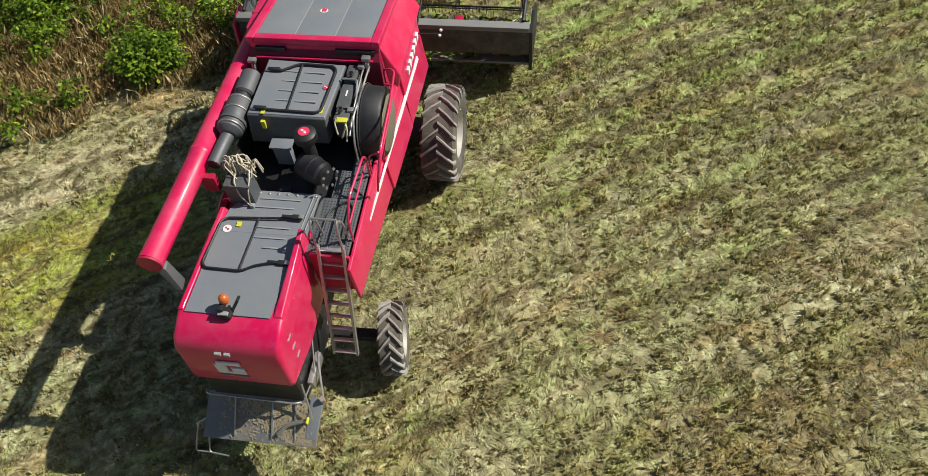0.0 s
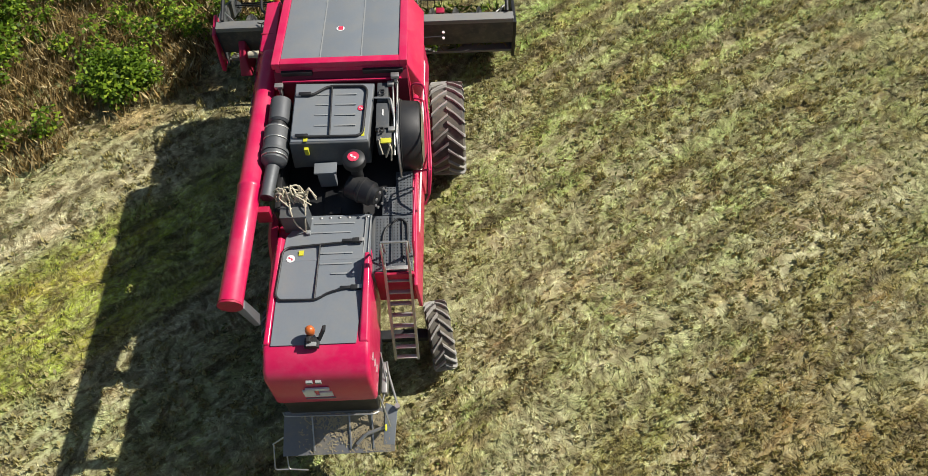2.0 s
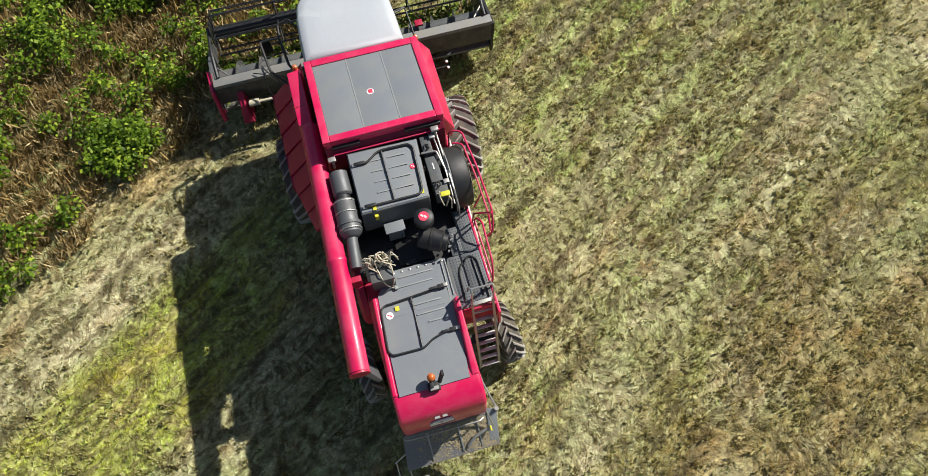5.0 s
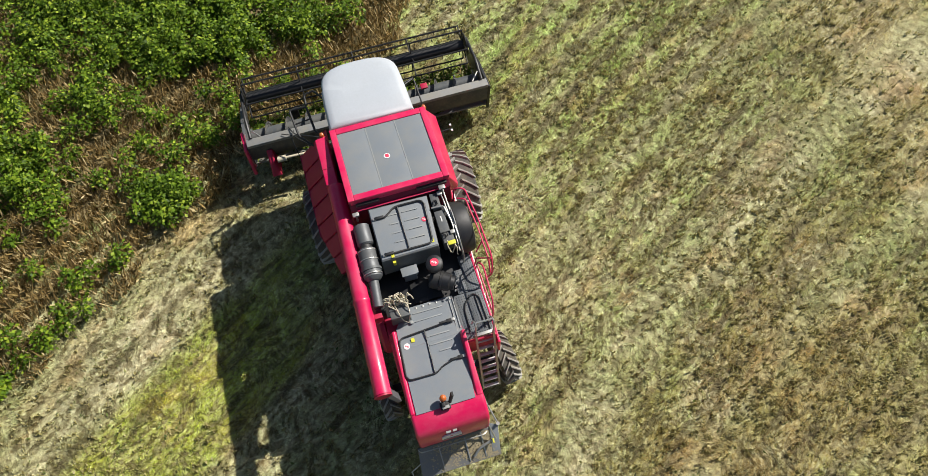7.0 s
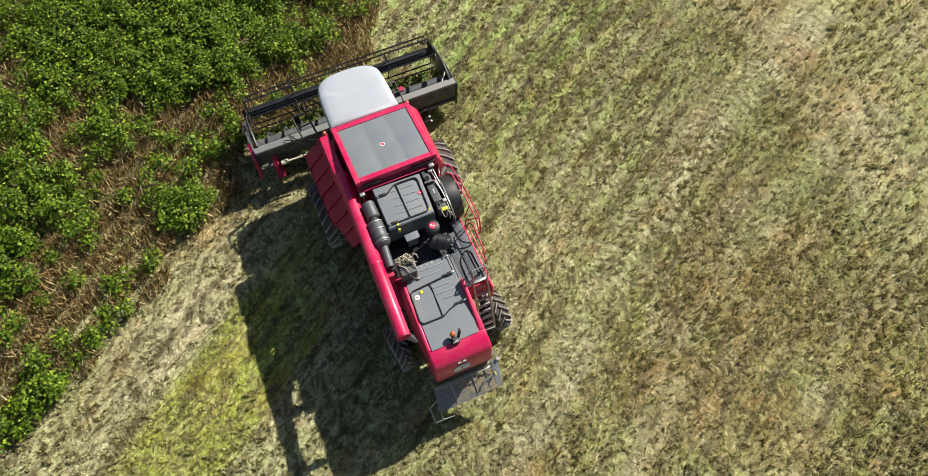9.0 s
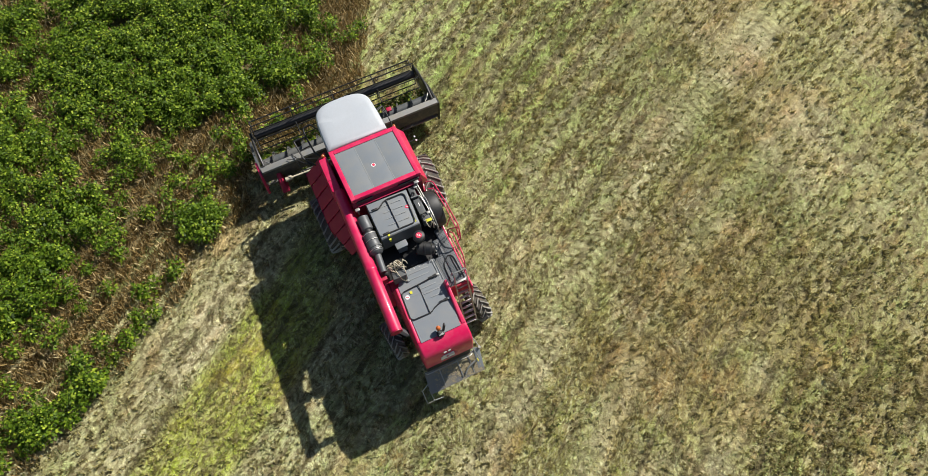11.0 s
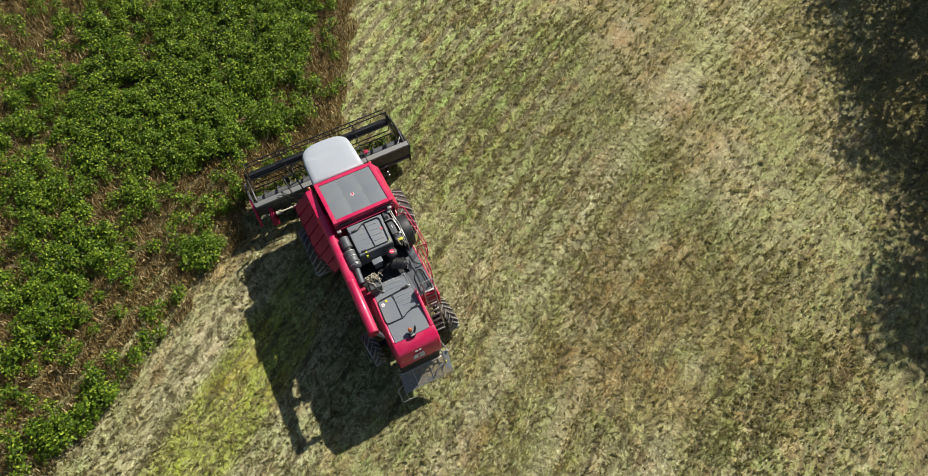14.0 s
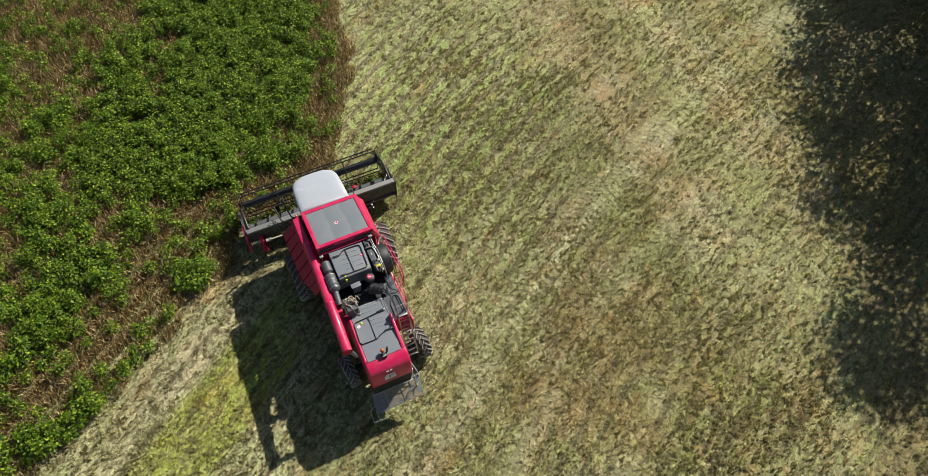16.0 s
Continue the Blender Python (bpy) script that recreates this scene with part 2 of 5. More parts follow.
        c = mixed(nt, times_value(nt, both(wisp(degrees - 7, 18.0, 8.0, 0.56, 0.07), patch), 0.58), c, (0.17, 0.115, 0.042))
    # bleached wheel ways along the rows, with cleat marks pressed across them
    for at, half, k in ((-2.3, 0.85, 0.62), (0.9, 0.6, 0.35), (-5.2, 0.6, 0.35), (-8.6, 0.7, 0.35)):
        askew = maths("ABSOLUTE", maths("SUBTRACT", maths("ADD", over, times_value(nt, wob, 0.10)), at))
        way_here = both(soft(askew, half * 0.5, half), broken)
        c = mixed(nt, times_value(nt, way_here, k), c, (0.60, 0.55, 0.36))
        cleat = maths("SINE", maths("ADD", times_value(nt, ahead, 2 * math.pi / 0.30), times_value(nt, askew, 9.0)))
        c = mixed(nt, times_value(nt, both(way_here, soft(cleat, 0.75, 0.1)), 0.8 * k), c, (0.17, 0.13, 0.06))
    # small shadows painted between the straw tufts, and sunlit straw put into the colour
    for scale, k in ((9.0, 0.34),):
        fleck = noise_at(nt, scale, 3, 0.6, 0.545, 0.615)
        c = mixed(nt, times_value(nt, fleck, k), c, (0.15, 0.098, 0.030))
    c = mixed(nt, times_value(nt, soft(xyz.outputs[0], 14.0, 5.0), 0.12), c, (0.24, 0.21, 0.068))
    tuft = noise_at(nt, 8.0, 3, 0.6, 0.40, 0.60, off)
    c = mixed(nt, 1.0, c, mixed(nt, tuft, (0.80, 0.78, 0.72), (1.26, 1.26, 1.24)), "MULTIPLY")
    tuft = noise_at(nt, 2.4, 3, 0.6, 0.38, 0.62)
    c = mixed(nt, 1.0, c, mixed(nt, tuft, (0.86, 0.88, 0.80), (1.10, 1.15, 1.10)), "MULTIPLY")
    # the straw is tinted too: green regrowth, rusty weeds, bleached wheel ways
    def tinted(colour, fac, k, tone):
        return mixed(nt, times_value(nt, fac, k), colour, mixed(nt, 1.0, colour, tone, "MULTIPLY"))

    slow = joined(maths("ADD", over, times_value(nt, wob, 0.15)), times_value(nt, ahead, 0.22))
    slow_off = joined(maths("ADD", over, 33.0), times_value(nt, ahead, 0.45))
    c = tinted(c, noise_at(nt, 0.62, 4, 0.6, 0.40, 0.62, slow), 0.6, (0.88, 0.99, 0.76))
    c = tinted(c, noise_at(nt, 0.8, 3, 0.6, 0.52, 0.66, slow_off), 0.5, (0.88, 1.04, 0.76))
    c = tinted(c, noise_at(nt, 0.75, 4, 0.65, 0.53, 0.66, joined(times_value(nt, ahead, 0.5), maths("ADD", over, 12.0))), 0.75, (1.08, 0.82, 0.70))
    c = tinted(c, noise_at(nt, 1.7, 3, 0.55, 0.50, 0.60, slow), 0.7, (1.22, 1.19, 1.28))
    c = tinted(c, noise_at(nt, 1.7, 3, 0.55, 0.50, 0.40, slow), 0.6, (0.86, 0.84, 0.76))
    c = tinted(c, both(spot(7.4, -3.2, 1.5, 5.5), rusty), 0.55, (0.90, 0.75, 0.48))
    c = tinted(c, both(spot(12.5, -5.0, 1.5, 5.0), rusty), 0.5, (0.90, 0.76, 0.50))
    c = tinted(c, both(strip(3.4, 1.5, 0.7), left), 0.7, (0.97, 1.03, 0.50))
    c = tinted(c, both(ahead_of, soft(drill, -0.7, 0.3)), 0.75, (0.90, 1.08, 0.66))
    # furrow shade multiplied into the straw's colour
    notch = noise_at(nt, 1.0, 2, 0.5, 0.40, 0.52, joined(times_value(nt, over, 1.3), times_value(nt, ahead, 2.0)))
    c = tinted(c, both(both(soft(drill, 0.92, 0.35), gate), notch), 0.85, (0.46, 0.43, 0.34))
    # brown leaf litter by the trees, darkened to deepen the tree shade
    litter_shade = maths("ADD", maths("SUBTRACT", xyz.outputs[0], times_value(nt, xyz.outputs[1], 0.75)), wob)
    c = tinted(c, soft(litter_shade, 23.0, 19.5), 0.85, (0.66, 0.53, 0.38))
    side_way = maths("ADD", xyz.outputs[0], times_value(nt, wob, 0.3))
    upper = soft(xyz.outputs[1], 2.0, -5.0)
    for x0, half, k, tone in ((19.6, 1.1, 0.75, (1.30, 1.18, 1.15)), (17.2, 1.5, 0.6, (0.88, 0.95, 0.62)), (14.3, 1.1, 0.6, (1.22, 1.10, 1.15)), (11.9, 1.3, 0.4, (0.88, 1.0, 0.68)), (22.5, 1.6, 0.7, (0.92, 0.82, 0.5))):
        here = soft(maths("ABSOLUTE", maths("SUBTRACT", side_way, x0)), half * 0.4, half)
        c = tinted(c, both(both(here, upper), broken), k, tone)
    return mixed(nt, 1.0, c, (0.985, 1.01, 1.07), "MULTIPLY")


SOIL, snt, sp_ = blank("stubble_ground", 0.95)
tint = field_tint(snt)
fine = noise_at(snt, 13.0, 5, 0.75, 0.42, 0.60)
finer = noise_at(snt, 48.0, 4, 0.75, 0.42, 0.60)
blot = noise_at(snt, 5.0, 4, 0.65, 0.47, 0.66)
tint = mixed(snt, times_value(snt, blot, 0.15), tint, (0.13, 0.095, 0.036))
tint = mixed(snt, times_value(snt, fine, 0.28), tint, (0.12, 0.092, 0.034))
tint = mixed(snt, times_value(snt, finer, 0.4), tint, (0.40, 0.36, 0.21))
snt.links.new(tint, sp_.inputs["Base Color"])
bump(snt, sp_, finer, 0.35, 0.02)

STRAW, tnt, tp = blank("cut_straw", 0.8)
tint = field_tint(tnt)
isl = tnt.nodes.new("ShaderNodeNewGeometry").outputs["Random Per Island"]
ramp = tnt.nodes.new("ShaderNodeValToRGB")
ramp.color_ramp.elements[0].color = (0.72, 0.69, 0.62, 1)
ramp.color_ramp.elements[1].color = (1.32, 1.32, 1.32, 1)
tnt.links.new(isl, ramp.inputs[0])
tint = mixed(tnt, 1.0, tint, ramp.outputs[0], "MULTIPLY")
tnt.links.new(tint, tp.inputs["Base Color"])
thin(tnt, tp, tint, 0.25)


def leafy(name, dark, light, tip, rough=0.55):
    m, nt, p = blank(name, rough)
    isl = nt.nodes.new("ShaderNodeNewGeometry").outputs["Random Per Island"]
    ramp = nt.nodes.new("ShaderNodeValToRGB")
    e = ramp.color_ramp.elements
    e[0].color, e[1].color = (*dark, 1), (*tip, 1)
    e[1].position = 1.0
    e.new(0.7).color = (*light, 1)
    nt.links.new(isl, ramp.inputs[0])
    c = mixed(nt, times_value(nt, noise_at(nt, 0.5, 3), 0.35), ramp.outputs[0], light)
    nt.links.new(c, p.inputs["Base Color"])
    p.inputs["Specular IOR Level"].default_value = 0.25
    thin(nt, p, c, 0.3)
    return m


CROP_LEAF = leafy("crop_leaf", (0.014, 0.034, 0.003), (0.122, 0.215, 0.010), (0.43, 0.53, 0.05))
CROP_DRY = leafy("dry_crop_stalk", (0.075, 0.050, 0.018), (0.38, 0.27, 0.10), (0.78, 0.66, 0.37), 0.85)
WEED = leafy("regrowth_leaf", (0.06, 0.09, 0.02), (0.13, 0.17, 0.04), (0.25, 0.26, 0.07))
TREE_LEAF = leafy("tree_leaf", (0.018, 0.036, 0.010), (0.05, 0.08, 0.02), (0.08, 0.11, 0.03))
BARK = surface("bark", (0.10, 0.075, 0.05), 0.95, 0, 0.2, 0, 12, 0.6)


# ---- mesh helpers ----
def part(name, bm, material, parent, label="", smooth=True):
    me = bpy.data.meshes.new(name)
    bmesh.ops.recalc_face_normals(bm, faces=bm.faces)
    bm.to_mesh(me)
    bm.free()
    me.materials.append(material)
    if smooth:
        me.polygons.foreach_set("use_smooth", [True] * len(me.polygons))
        me.set_sharp_from_angle(angle=radians(38))
    ob = new(name, me)
    while parent.parent and parent.parent.parent:
        parent = parent.parent
    ob.parent = parent
    if label:
        tagged(ob, label)
    return ob


def box(bm, x0, x1, y0, y1, z0, z1, bevel=0.0, m=None):
    vs = bmesh.ops.create_cube(bm, size=1.0)["verts"]
    for v in vs:
        v.co = Vector((x0 + (v.co.x + 0.5) * (x1 - x0), y0 + (v.co.y + 0.5) * (y1 - y0), z0 + (v.co.z + 0.5) * (z1 - z0)))
    if bevel:
        edges = list({e for v in vs for e in v.link_edges})
        out = bmesh.ops.bevel(bm, geom=edges, offset=bevel, segments=2, profile=0.6, affect="EDGES", clamp_overlap=True)
        vs = list({v for f in out["faces"] for v in f.verts} | {v for v in vs if v.is_valid})
    if m is not None:
        bmesh.ops.transform(bm, matrix=m, verts=vs)
    return bm


def ring(bm, centre, axis, r, seg, turn=0.0):
    a = Vector(axis).normalized()
    u = a.orthogonal().normalized()
    w = a.cross(u)
    return [bm.verts.new(Vector(centre) + r * (math.cos(t) * u + math.sin(t) * w)) for t in (turn + 2 * math.pi * i / seg for i in range(seg))]


def skin(bm, a, b):
    n = len(a)
    for i in range(n):
        bm.faces.new((a[i], a[(i + 1) % n], b[(i + 1) % n], b[i]))


def cyl(bm, p0, p1, r0, r1=None, seg=20, caps=True):
    p0, p1 = Vector(p0), Vector(p1)
    a = ring(bm, p0, p1 - p0, r0, seg)
    b = ring(bm, p1, p1 - p0, r0 if r1 is None else r1, seg)
    skin(bm, a, b)
    if caps:
        bm.faces.new(a[::-1])
        bm.faces.new(b)
    return bm


def lathe(bm, p0, axis, profile, seg=28):
    """Rings of (distance along axis, radius) from p0; the ends are closed."""
    axis = Vector(axis).normalized()
    rings = [ring(bm, Vector(p0) + h * axis, axis, r, seg) for h, r in profile]
    for a, b in zip(rings, rings[1:]):
        skin(bm, a, b)
    bm.faces.new(rings[0][::-1])
    bm.faces.new(rings[-1])
    return bm


def rounded(pts, r, n=4):
    pts = [Vector(p) for p in pts]
    out = [pts[0]]
    for a, b, c in zip(pts, pts[1:], pts[2:]):
        k = min(r, (a - b).length * 0.45, (c - b).length * 0.45)
        s, e = b + (a - b).normalized() * k, b + (c - b).normalized() * k
        out += [s.lerp(b, t).lerp(b.lerp(e, t), t) for t in (i / n for i in range(n + 1))]
    return out + [pts[-1]]


def tube(bm, pts, r, bend=0.08, seg=8):
    pts = rounded(pts, bend) if bend else [Vector(p) for p in pts]
    u = (pts[1] - pts[0]).orthogonal().normalized()
    rings = []
    for i, p in enumerate(pts):
        t = (pts[min(i + 1, len(pts) - 1)] - pts[max(i - 1, 0)]).normalized()
        u = (u - t * u.dot(t)).normalized()
        w = t.cross(u)
        rings.append([bm.verts.new(p + r * (math.cos(a) * u + math.sin(a) * w)) for a in (2 * math.pi * k / seg for k in range(seg))])
    for a, b in zip(rings, rings[1:]):
        skin(bm, a, b)
    bm.faces.new(rings[0][::-1])
    bm.faces.new(rings[-1])
    return bm


def hull(bm, low, high, bevel=0.0):
    """A solid between two loops with as many corners."""
    a, b = [bm.verts.new(p) for p in low], [bm.verts.new(p) for p in high]
    fs = []
    n = len(a)
    for i in range(n):
        fs.append(bm.faces.new((a[i], a[(i + 1) % n], b[(i + 1) % n], b[i])))
    fs += [bm.faces.new(a[::-1]), bm.faces.new(b)]
    if bevel:
        bmesh.ops.bevel(bm, geom=list({e for f in fs for e in f.edges}), offset=bevel, segments=3, profile=0.6, affect="EDGES", clamp_overlap=True)
    return bm


def sheet(bm, corners, thick):
    """A plate of four or more corners with a thickness against its normal."""
    c = [Vector(p) for p in corners]
    n = (c[1] - c[0]).cross(c[2] - c[0]).normalized()
    return hull(bm, [p - n * thick for p in c], c)


def disc(bm, centre, normal, r, seg=20, thick=0.004):
    n = Vector(normal).normalized()
    return cyl(bm, centre, Vector(centre) + n * thick, r, seg=seg)


B = bmesh.new

# ================= the combine harvester =================
combine = new("combine_harvester")
combine.empty_display_size = 0.5
tagged(combine, "red combine harvester with grey engine deck standing on stubble", "combine harvester")


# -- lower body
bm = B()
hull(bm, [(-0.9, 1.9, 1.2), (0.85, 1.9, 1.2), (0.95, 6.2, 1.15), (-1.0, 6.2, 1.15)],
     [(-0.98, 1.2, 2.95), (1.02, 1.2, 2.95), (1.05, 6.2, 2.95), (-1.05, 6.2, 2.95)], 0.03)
part("body", bm, RED_DULL, combine, "dusty red lower body panels, shade in the colour")

bm = B()
box(bm, -0.75, 0.7, 1.9, 5.9, 0.85, 1.2, 0.03)
box(bm, -1.4, 1.25, 5.2, 5.7, 0.7, 1.05, 0.04)
box(bm, -1.4, 1.15, 1.08, 1.26, 0.52, 0.68, 0.03)
box(bm, -0.5, 0.2, 1.0, 2.2, 0.66, 1.1, 0.03)
part("chassis", bm, BLACK, combine)


# -- side panels
def side_panel(x_top, x_low, y0, y1, z_top, z_low0, z_low1, out):
    bm = B()
    s = 0.05 * out
    hull(bm, [(x_top, y0, z_top), (x_top, y1, z_top), (x_low + s, y1, z_low1), (x_low, y0, z_low0)],
         [(x_top + s, y0, z_top), (x_top + s, y1, z_top), (x_low + 2 * s, y1, z_low1), (x_low + s, y0, z_low0)], 0.015)
    return bm


part("side_panel", side_panel(1.07, 1.10, 0.95, 3.1, 3.05, 2.3, 2.1, 1), RED, combine)
part("side_panel", side_panel(1.10, 1.18, 3.12, 4.6, 3.05, 2.1, 2.0, 1), RED, combine)
front_side = part("side_panel", side_panel(1.13, 1.22, 4.62, 6.1, 3.3, 2.0, 2.0, 1), RED, combine)
bm = B()
hull(bm, [(1.235, 5.6, 2.62), (1.235, 5.6, 2.7), (1.13, 2.0, 2.78), (1.13, 2.0, 2.74)],
     [(1.275, 5.6, 2.62), (1.26, 5.6, 2.7), (1.15, 2.0, 2.78), (1.15, 2.0, 2.74)])
part("stripe", bm, WHITE, combine, "white painted stripe")
for k in range(6):
    bm = B()
    y = 5.9 - 0.17 * k
    box(bm, 1.2, 1.252, y - 0.11, y, 2.86, 2.98, 0.004)
    part("lettering_bar", bm, WHITE, front_side, "white bar of side lettering")

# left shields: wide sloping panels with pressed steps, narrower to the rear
# their darker red has the shade of this side mixed in
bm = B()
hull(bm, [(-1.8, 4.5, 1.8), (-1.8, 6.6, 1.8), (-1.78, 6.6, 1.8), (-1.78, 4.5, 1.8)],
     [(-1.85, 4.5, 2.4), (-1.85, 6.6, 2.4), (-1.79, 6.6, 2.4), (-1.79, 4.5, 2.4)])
shield = part("side_shield", bm, RED_DULL, combine, "stepped red shield over the drive side, shade in the colour")
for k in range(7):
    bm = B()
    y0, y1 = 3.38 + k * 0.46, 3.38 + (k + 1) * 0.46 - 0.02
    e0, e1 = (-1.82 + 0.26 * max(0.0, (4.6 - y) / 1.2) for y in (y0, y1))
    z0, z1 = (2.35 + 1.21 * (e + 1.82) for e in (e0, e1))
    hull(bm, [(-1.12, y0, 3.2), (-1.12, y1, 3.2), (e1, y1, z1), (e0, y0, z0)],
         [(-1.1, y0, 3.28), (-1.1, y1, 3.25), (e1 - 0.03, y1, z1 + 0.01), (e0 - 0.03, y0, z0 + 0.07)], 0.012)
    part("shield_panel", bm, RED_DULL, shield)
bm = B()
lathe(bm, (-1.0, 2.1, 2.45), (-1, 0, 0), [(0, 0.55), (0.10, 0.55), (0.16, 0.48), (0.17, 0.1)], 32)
part("round_shield", bm, RED_DULL, combine, "rounded red belt shield, shade in the colour")

# -- rear hood
bm = B()
prof = [(1.75, 3.05), (1.3, 3.24), (0.0, 3.24), (-0.30, 3.13), (-0.40, 2.98), (-0.46, 2.25), (-0.42, 2.12), (0.3, 1.9), (1.1, 1.9), (1.75, 2.2)]
L_ = [bm.verts.new((-0.99 + 0.0, y, z)) for y, z in prof]
R_ = [bm.verts.new((0.47, y, z)) for y, z in prof]
skin(bm, L_, R_)
bm.faces.new(L_[::-1])
bm.faces.new(R_)
long = [e for e in bm.edges if abs(e.verts[0].co.x - e.verts[1].co.x) < 0.01]
bmesh.ops.bevel(bm, geom=long, offset=0.07, segments=4, profile=0.55, affect="EDGES", clamp_overlap=True)
hood = part("rear_hood", bm, RED, combine, "glossy red rounded rear hood")
bm = B()
hull(bm, [(0.30, 0.02, 3.2), (0.47, 0.02, 3.2), (0.47, 1.34, 3.2), (0.36, 1.34, 3.2)],
     [(0.34, 0.05, 3.26), (0.44, 0.05, 3.26), (0.47, 1.3, 3.47), (0.40, 1.3, 3.47)], 0.02)
part("hood_ridge", bm, RED, hood)
bm = B()
hull(bm, [(-0.99, 0.02, 3.2), (-0.87, 0.02, 3.2), (-0.80, 1.72, 3.16), (-0.95, 1.72, 3.12)],
     [(-0.97, 0.05, 3.27), (-0.90, 0.05, 3.27), (-0.84, 1.70, 3.29), (-0.90, 1.70, 3.29)], 0.02)
part("hood_ridge", bm, RED, hood)
# rear emblem as plain shapes
for x0, x1, z0, z1 in ((-0.47, -0.14, 2.70, 2.78), (-0.52, -0.36, 2.50, 2.70), (-0.30, -0.12, 2.50, 2.62), (-0.52, -0.12, 2.44, 2.50)):
    bm = B()
    box(bm, x0, x1, -0.452, -0.425, z0, z1, 0.003)
    part("emblem", bm, WHITE, hood, "pale grey emblem of plain shapes", False)
bm = B()
box(bm, -0.52, -0.10, -0.462, -0.44, 2.375, 2.40, 0.002)
part("lettering_bar", bm, SEAM, hood, "faint bar of lettering", False)
for x0, x1 in ((-0.42, -0.33), (-0.29, -0.21)):
    bm = B()
    box(bm, x0, x1, -0.43, -0.39, 2.93, 2.99, 0.004)
    part("badge", bm, SEAM, hood, "small pale badge", False)
for z in (2.35, 2.6, 2.85):
    bm = B()
    box(bm, 0.465, 0.482, -0.1, 0.02, z, z + 0.025, 0.003)
    part("hinge", bm, STEEL, hood)

# -- deck panels
bm = B()
sheet(bm, [(-0.87, 0.02, 3.262), (0.29, 0.02, 3.262), (0.40, 1.30, 3.275), (-0.83, 1.30, 3.275)], 0.05)
deck = part("deck_panel", bm, GREY, combine, "flat grey sheet-metal rear deck", False)
bm = B()
sheet(bm, [(-0.83, 1.302, 3.275), (0.45, 1.302, 3.275), (0.45, 2.12, 3.16), (-0.55, 2.12, 3.16), (-0.80, 1.75, 3.2)], 0.05)
deck2 = part("deck_panel", bm, GREY, combine, "grey deck in front of the hatch", False)
for x0, x1, y, z in ((-0.28, 0.2, 1.40, 3.266), (-0.26, 0.2, 1.22, 3.28), (-0.45, 0.15, 1.78, 3.212), (-0.40, 0.2, 1.95, 3.19), (-0.1, 0.15, 1.06, 3.279)):
    bm = B()
    box(bm, x0, x1, y, y + 0.022, z, z + 0.009, 0.003)
    part("pressed_rib", bm, SEAM, deck)
for pts in (((0.33, 0.95, 3.29), (0.36, 1.7, 3.235), (0.37, 2.08, 3.185)), ((0.42, 1.4, 3.28), (0.44, 2.08, 3.185))):
    bm = B()
    tube(bm, pts, 0.008, 0.0, 6)
    part("deck_seam", bm, SEAM, deck2)
for k in range(7):
    bm = B()
    lathe(bm, (-0.45 + 0.14 * k, 2.07, 3.165), (0, 0, 1), [(0, 0.02), (0.012, 0.02), (0.018, 0.01)], 8)
    part("bolt", bm, STEEL, deck2)
bm = B()
z = 3.295
tube(bm, [(0.30, 1.60, 3.27), (0.05, 1.58, 3.275), (-0.74, 1.53, 3.27), (-0.81, 1.46, z), (-0.86, 0.76, z), (-0.80, 0.68, z), (-0.28, 0.67, z), (-0.12, 0.77, z), (0.10, 0.83, z), (0.27, 0.84, z)], 0.017, 0.07)
hatch = part("hatch_frame", bm, BLACK, combine, "black tubular hatch frame")
bm = B()
tube(bm, [(-0.28, 1.55, 3.28), (-0.31, 0.68, z)], 0.014, 0)
part("hatch_bar", bm, BLACK, hatch)
for x, y in ((0.24, 1.6), (0.24, 0.84)):
    bm = B()
    box(bm, x - 0.05, x + 0.1, y - 0.035, y + 0.035, 3.265, 3.32, 0.012)
    box(bm, x - 0.2, x - 0.03, y - 0.022, y + 0.022, 3.27, 3.315, 0.01)
    part("latch", bm, BLACK, hatch, "black rubber latch")
    bm = B()
    box(bm, x + 0.05, x + 0.12, y - 0.03, y + 0.03, 3.30, 3.325, 0.006)
    part("catch", bm, STEEL, hatch, "bright steel catch")


def sticker_round(x, y, z, r, parent, base, mark):
    tilt = (0, 0, 1)
    bm = B()
    disc(bm, (x, y, z), tilt, r)
    s = part("round_sticker", bm, base, parent, "round red and white sticker")
    for dx, dy, w, h in ((-0.35, 0.25, 0.42, 0.3), (0.3, -0.3, 0.42, 0.3), (0.02, 0.0, 0.75, 0.16)):
        bm = B()
        box(bm, x + (dx - w / 2) * r, x + (dx + w / 2) * r, y + (dy - h / 2) * r, y + (dy + h / 2) * r, z + 0.004, z + 0.0075)
        part("sticker_mark", bm, mark, s, "", False)
    return s


def sticker_flat(x0, x1, y0, y1, z, parent):
    bm = B()
    box(bm, x0, x1, y0, y1, z, z + 0.005)
    return part("sticker", bm, YELLOW, parent, "small yellow warning sticker", False)


sticker_round(-0.69, 1.34, 3.277, 0.062, deck, WHITE, DECAL_RED)
sticker_flat(-0.58, -0.51, 1.39, 1.47, 3.272, deck)

# -- amber beacon on its bracket
bm = B()
box(bm, -0.40, -0.20, -0.05, 0.10, 3.26, 3.33, 0.015)
box(bm, -0.36, -0.30, 0.0, 0.12, 3.33, 3.42, 0.01)
hull(bm, [(-0.22, 0.04, 3.32), (-0.18, 0.04, 3.32), (-0.10, 0.14, 3.44), (-0.14, 0.14, 3.44)],
     [(-0.22, 0.10, 3.32), (-0.18, 0.10, 3.32), (-0.10, 0.22, 3.44), (-0.14, 0.22, 3.44)])
bracket = part("beacon_bracket", bm, BLACK, combine, "black beacon bracket")
bm = B()
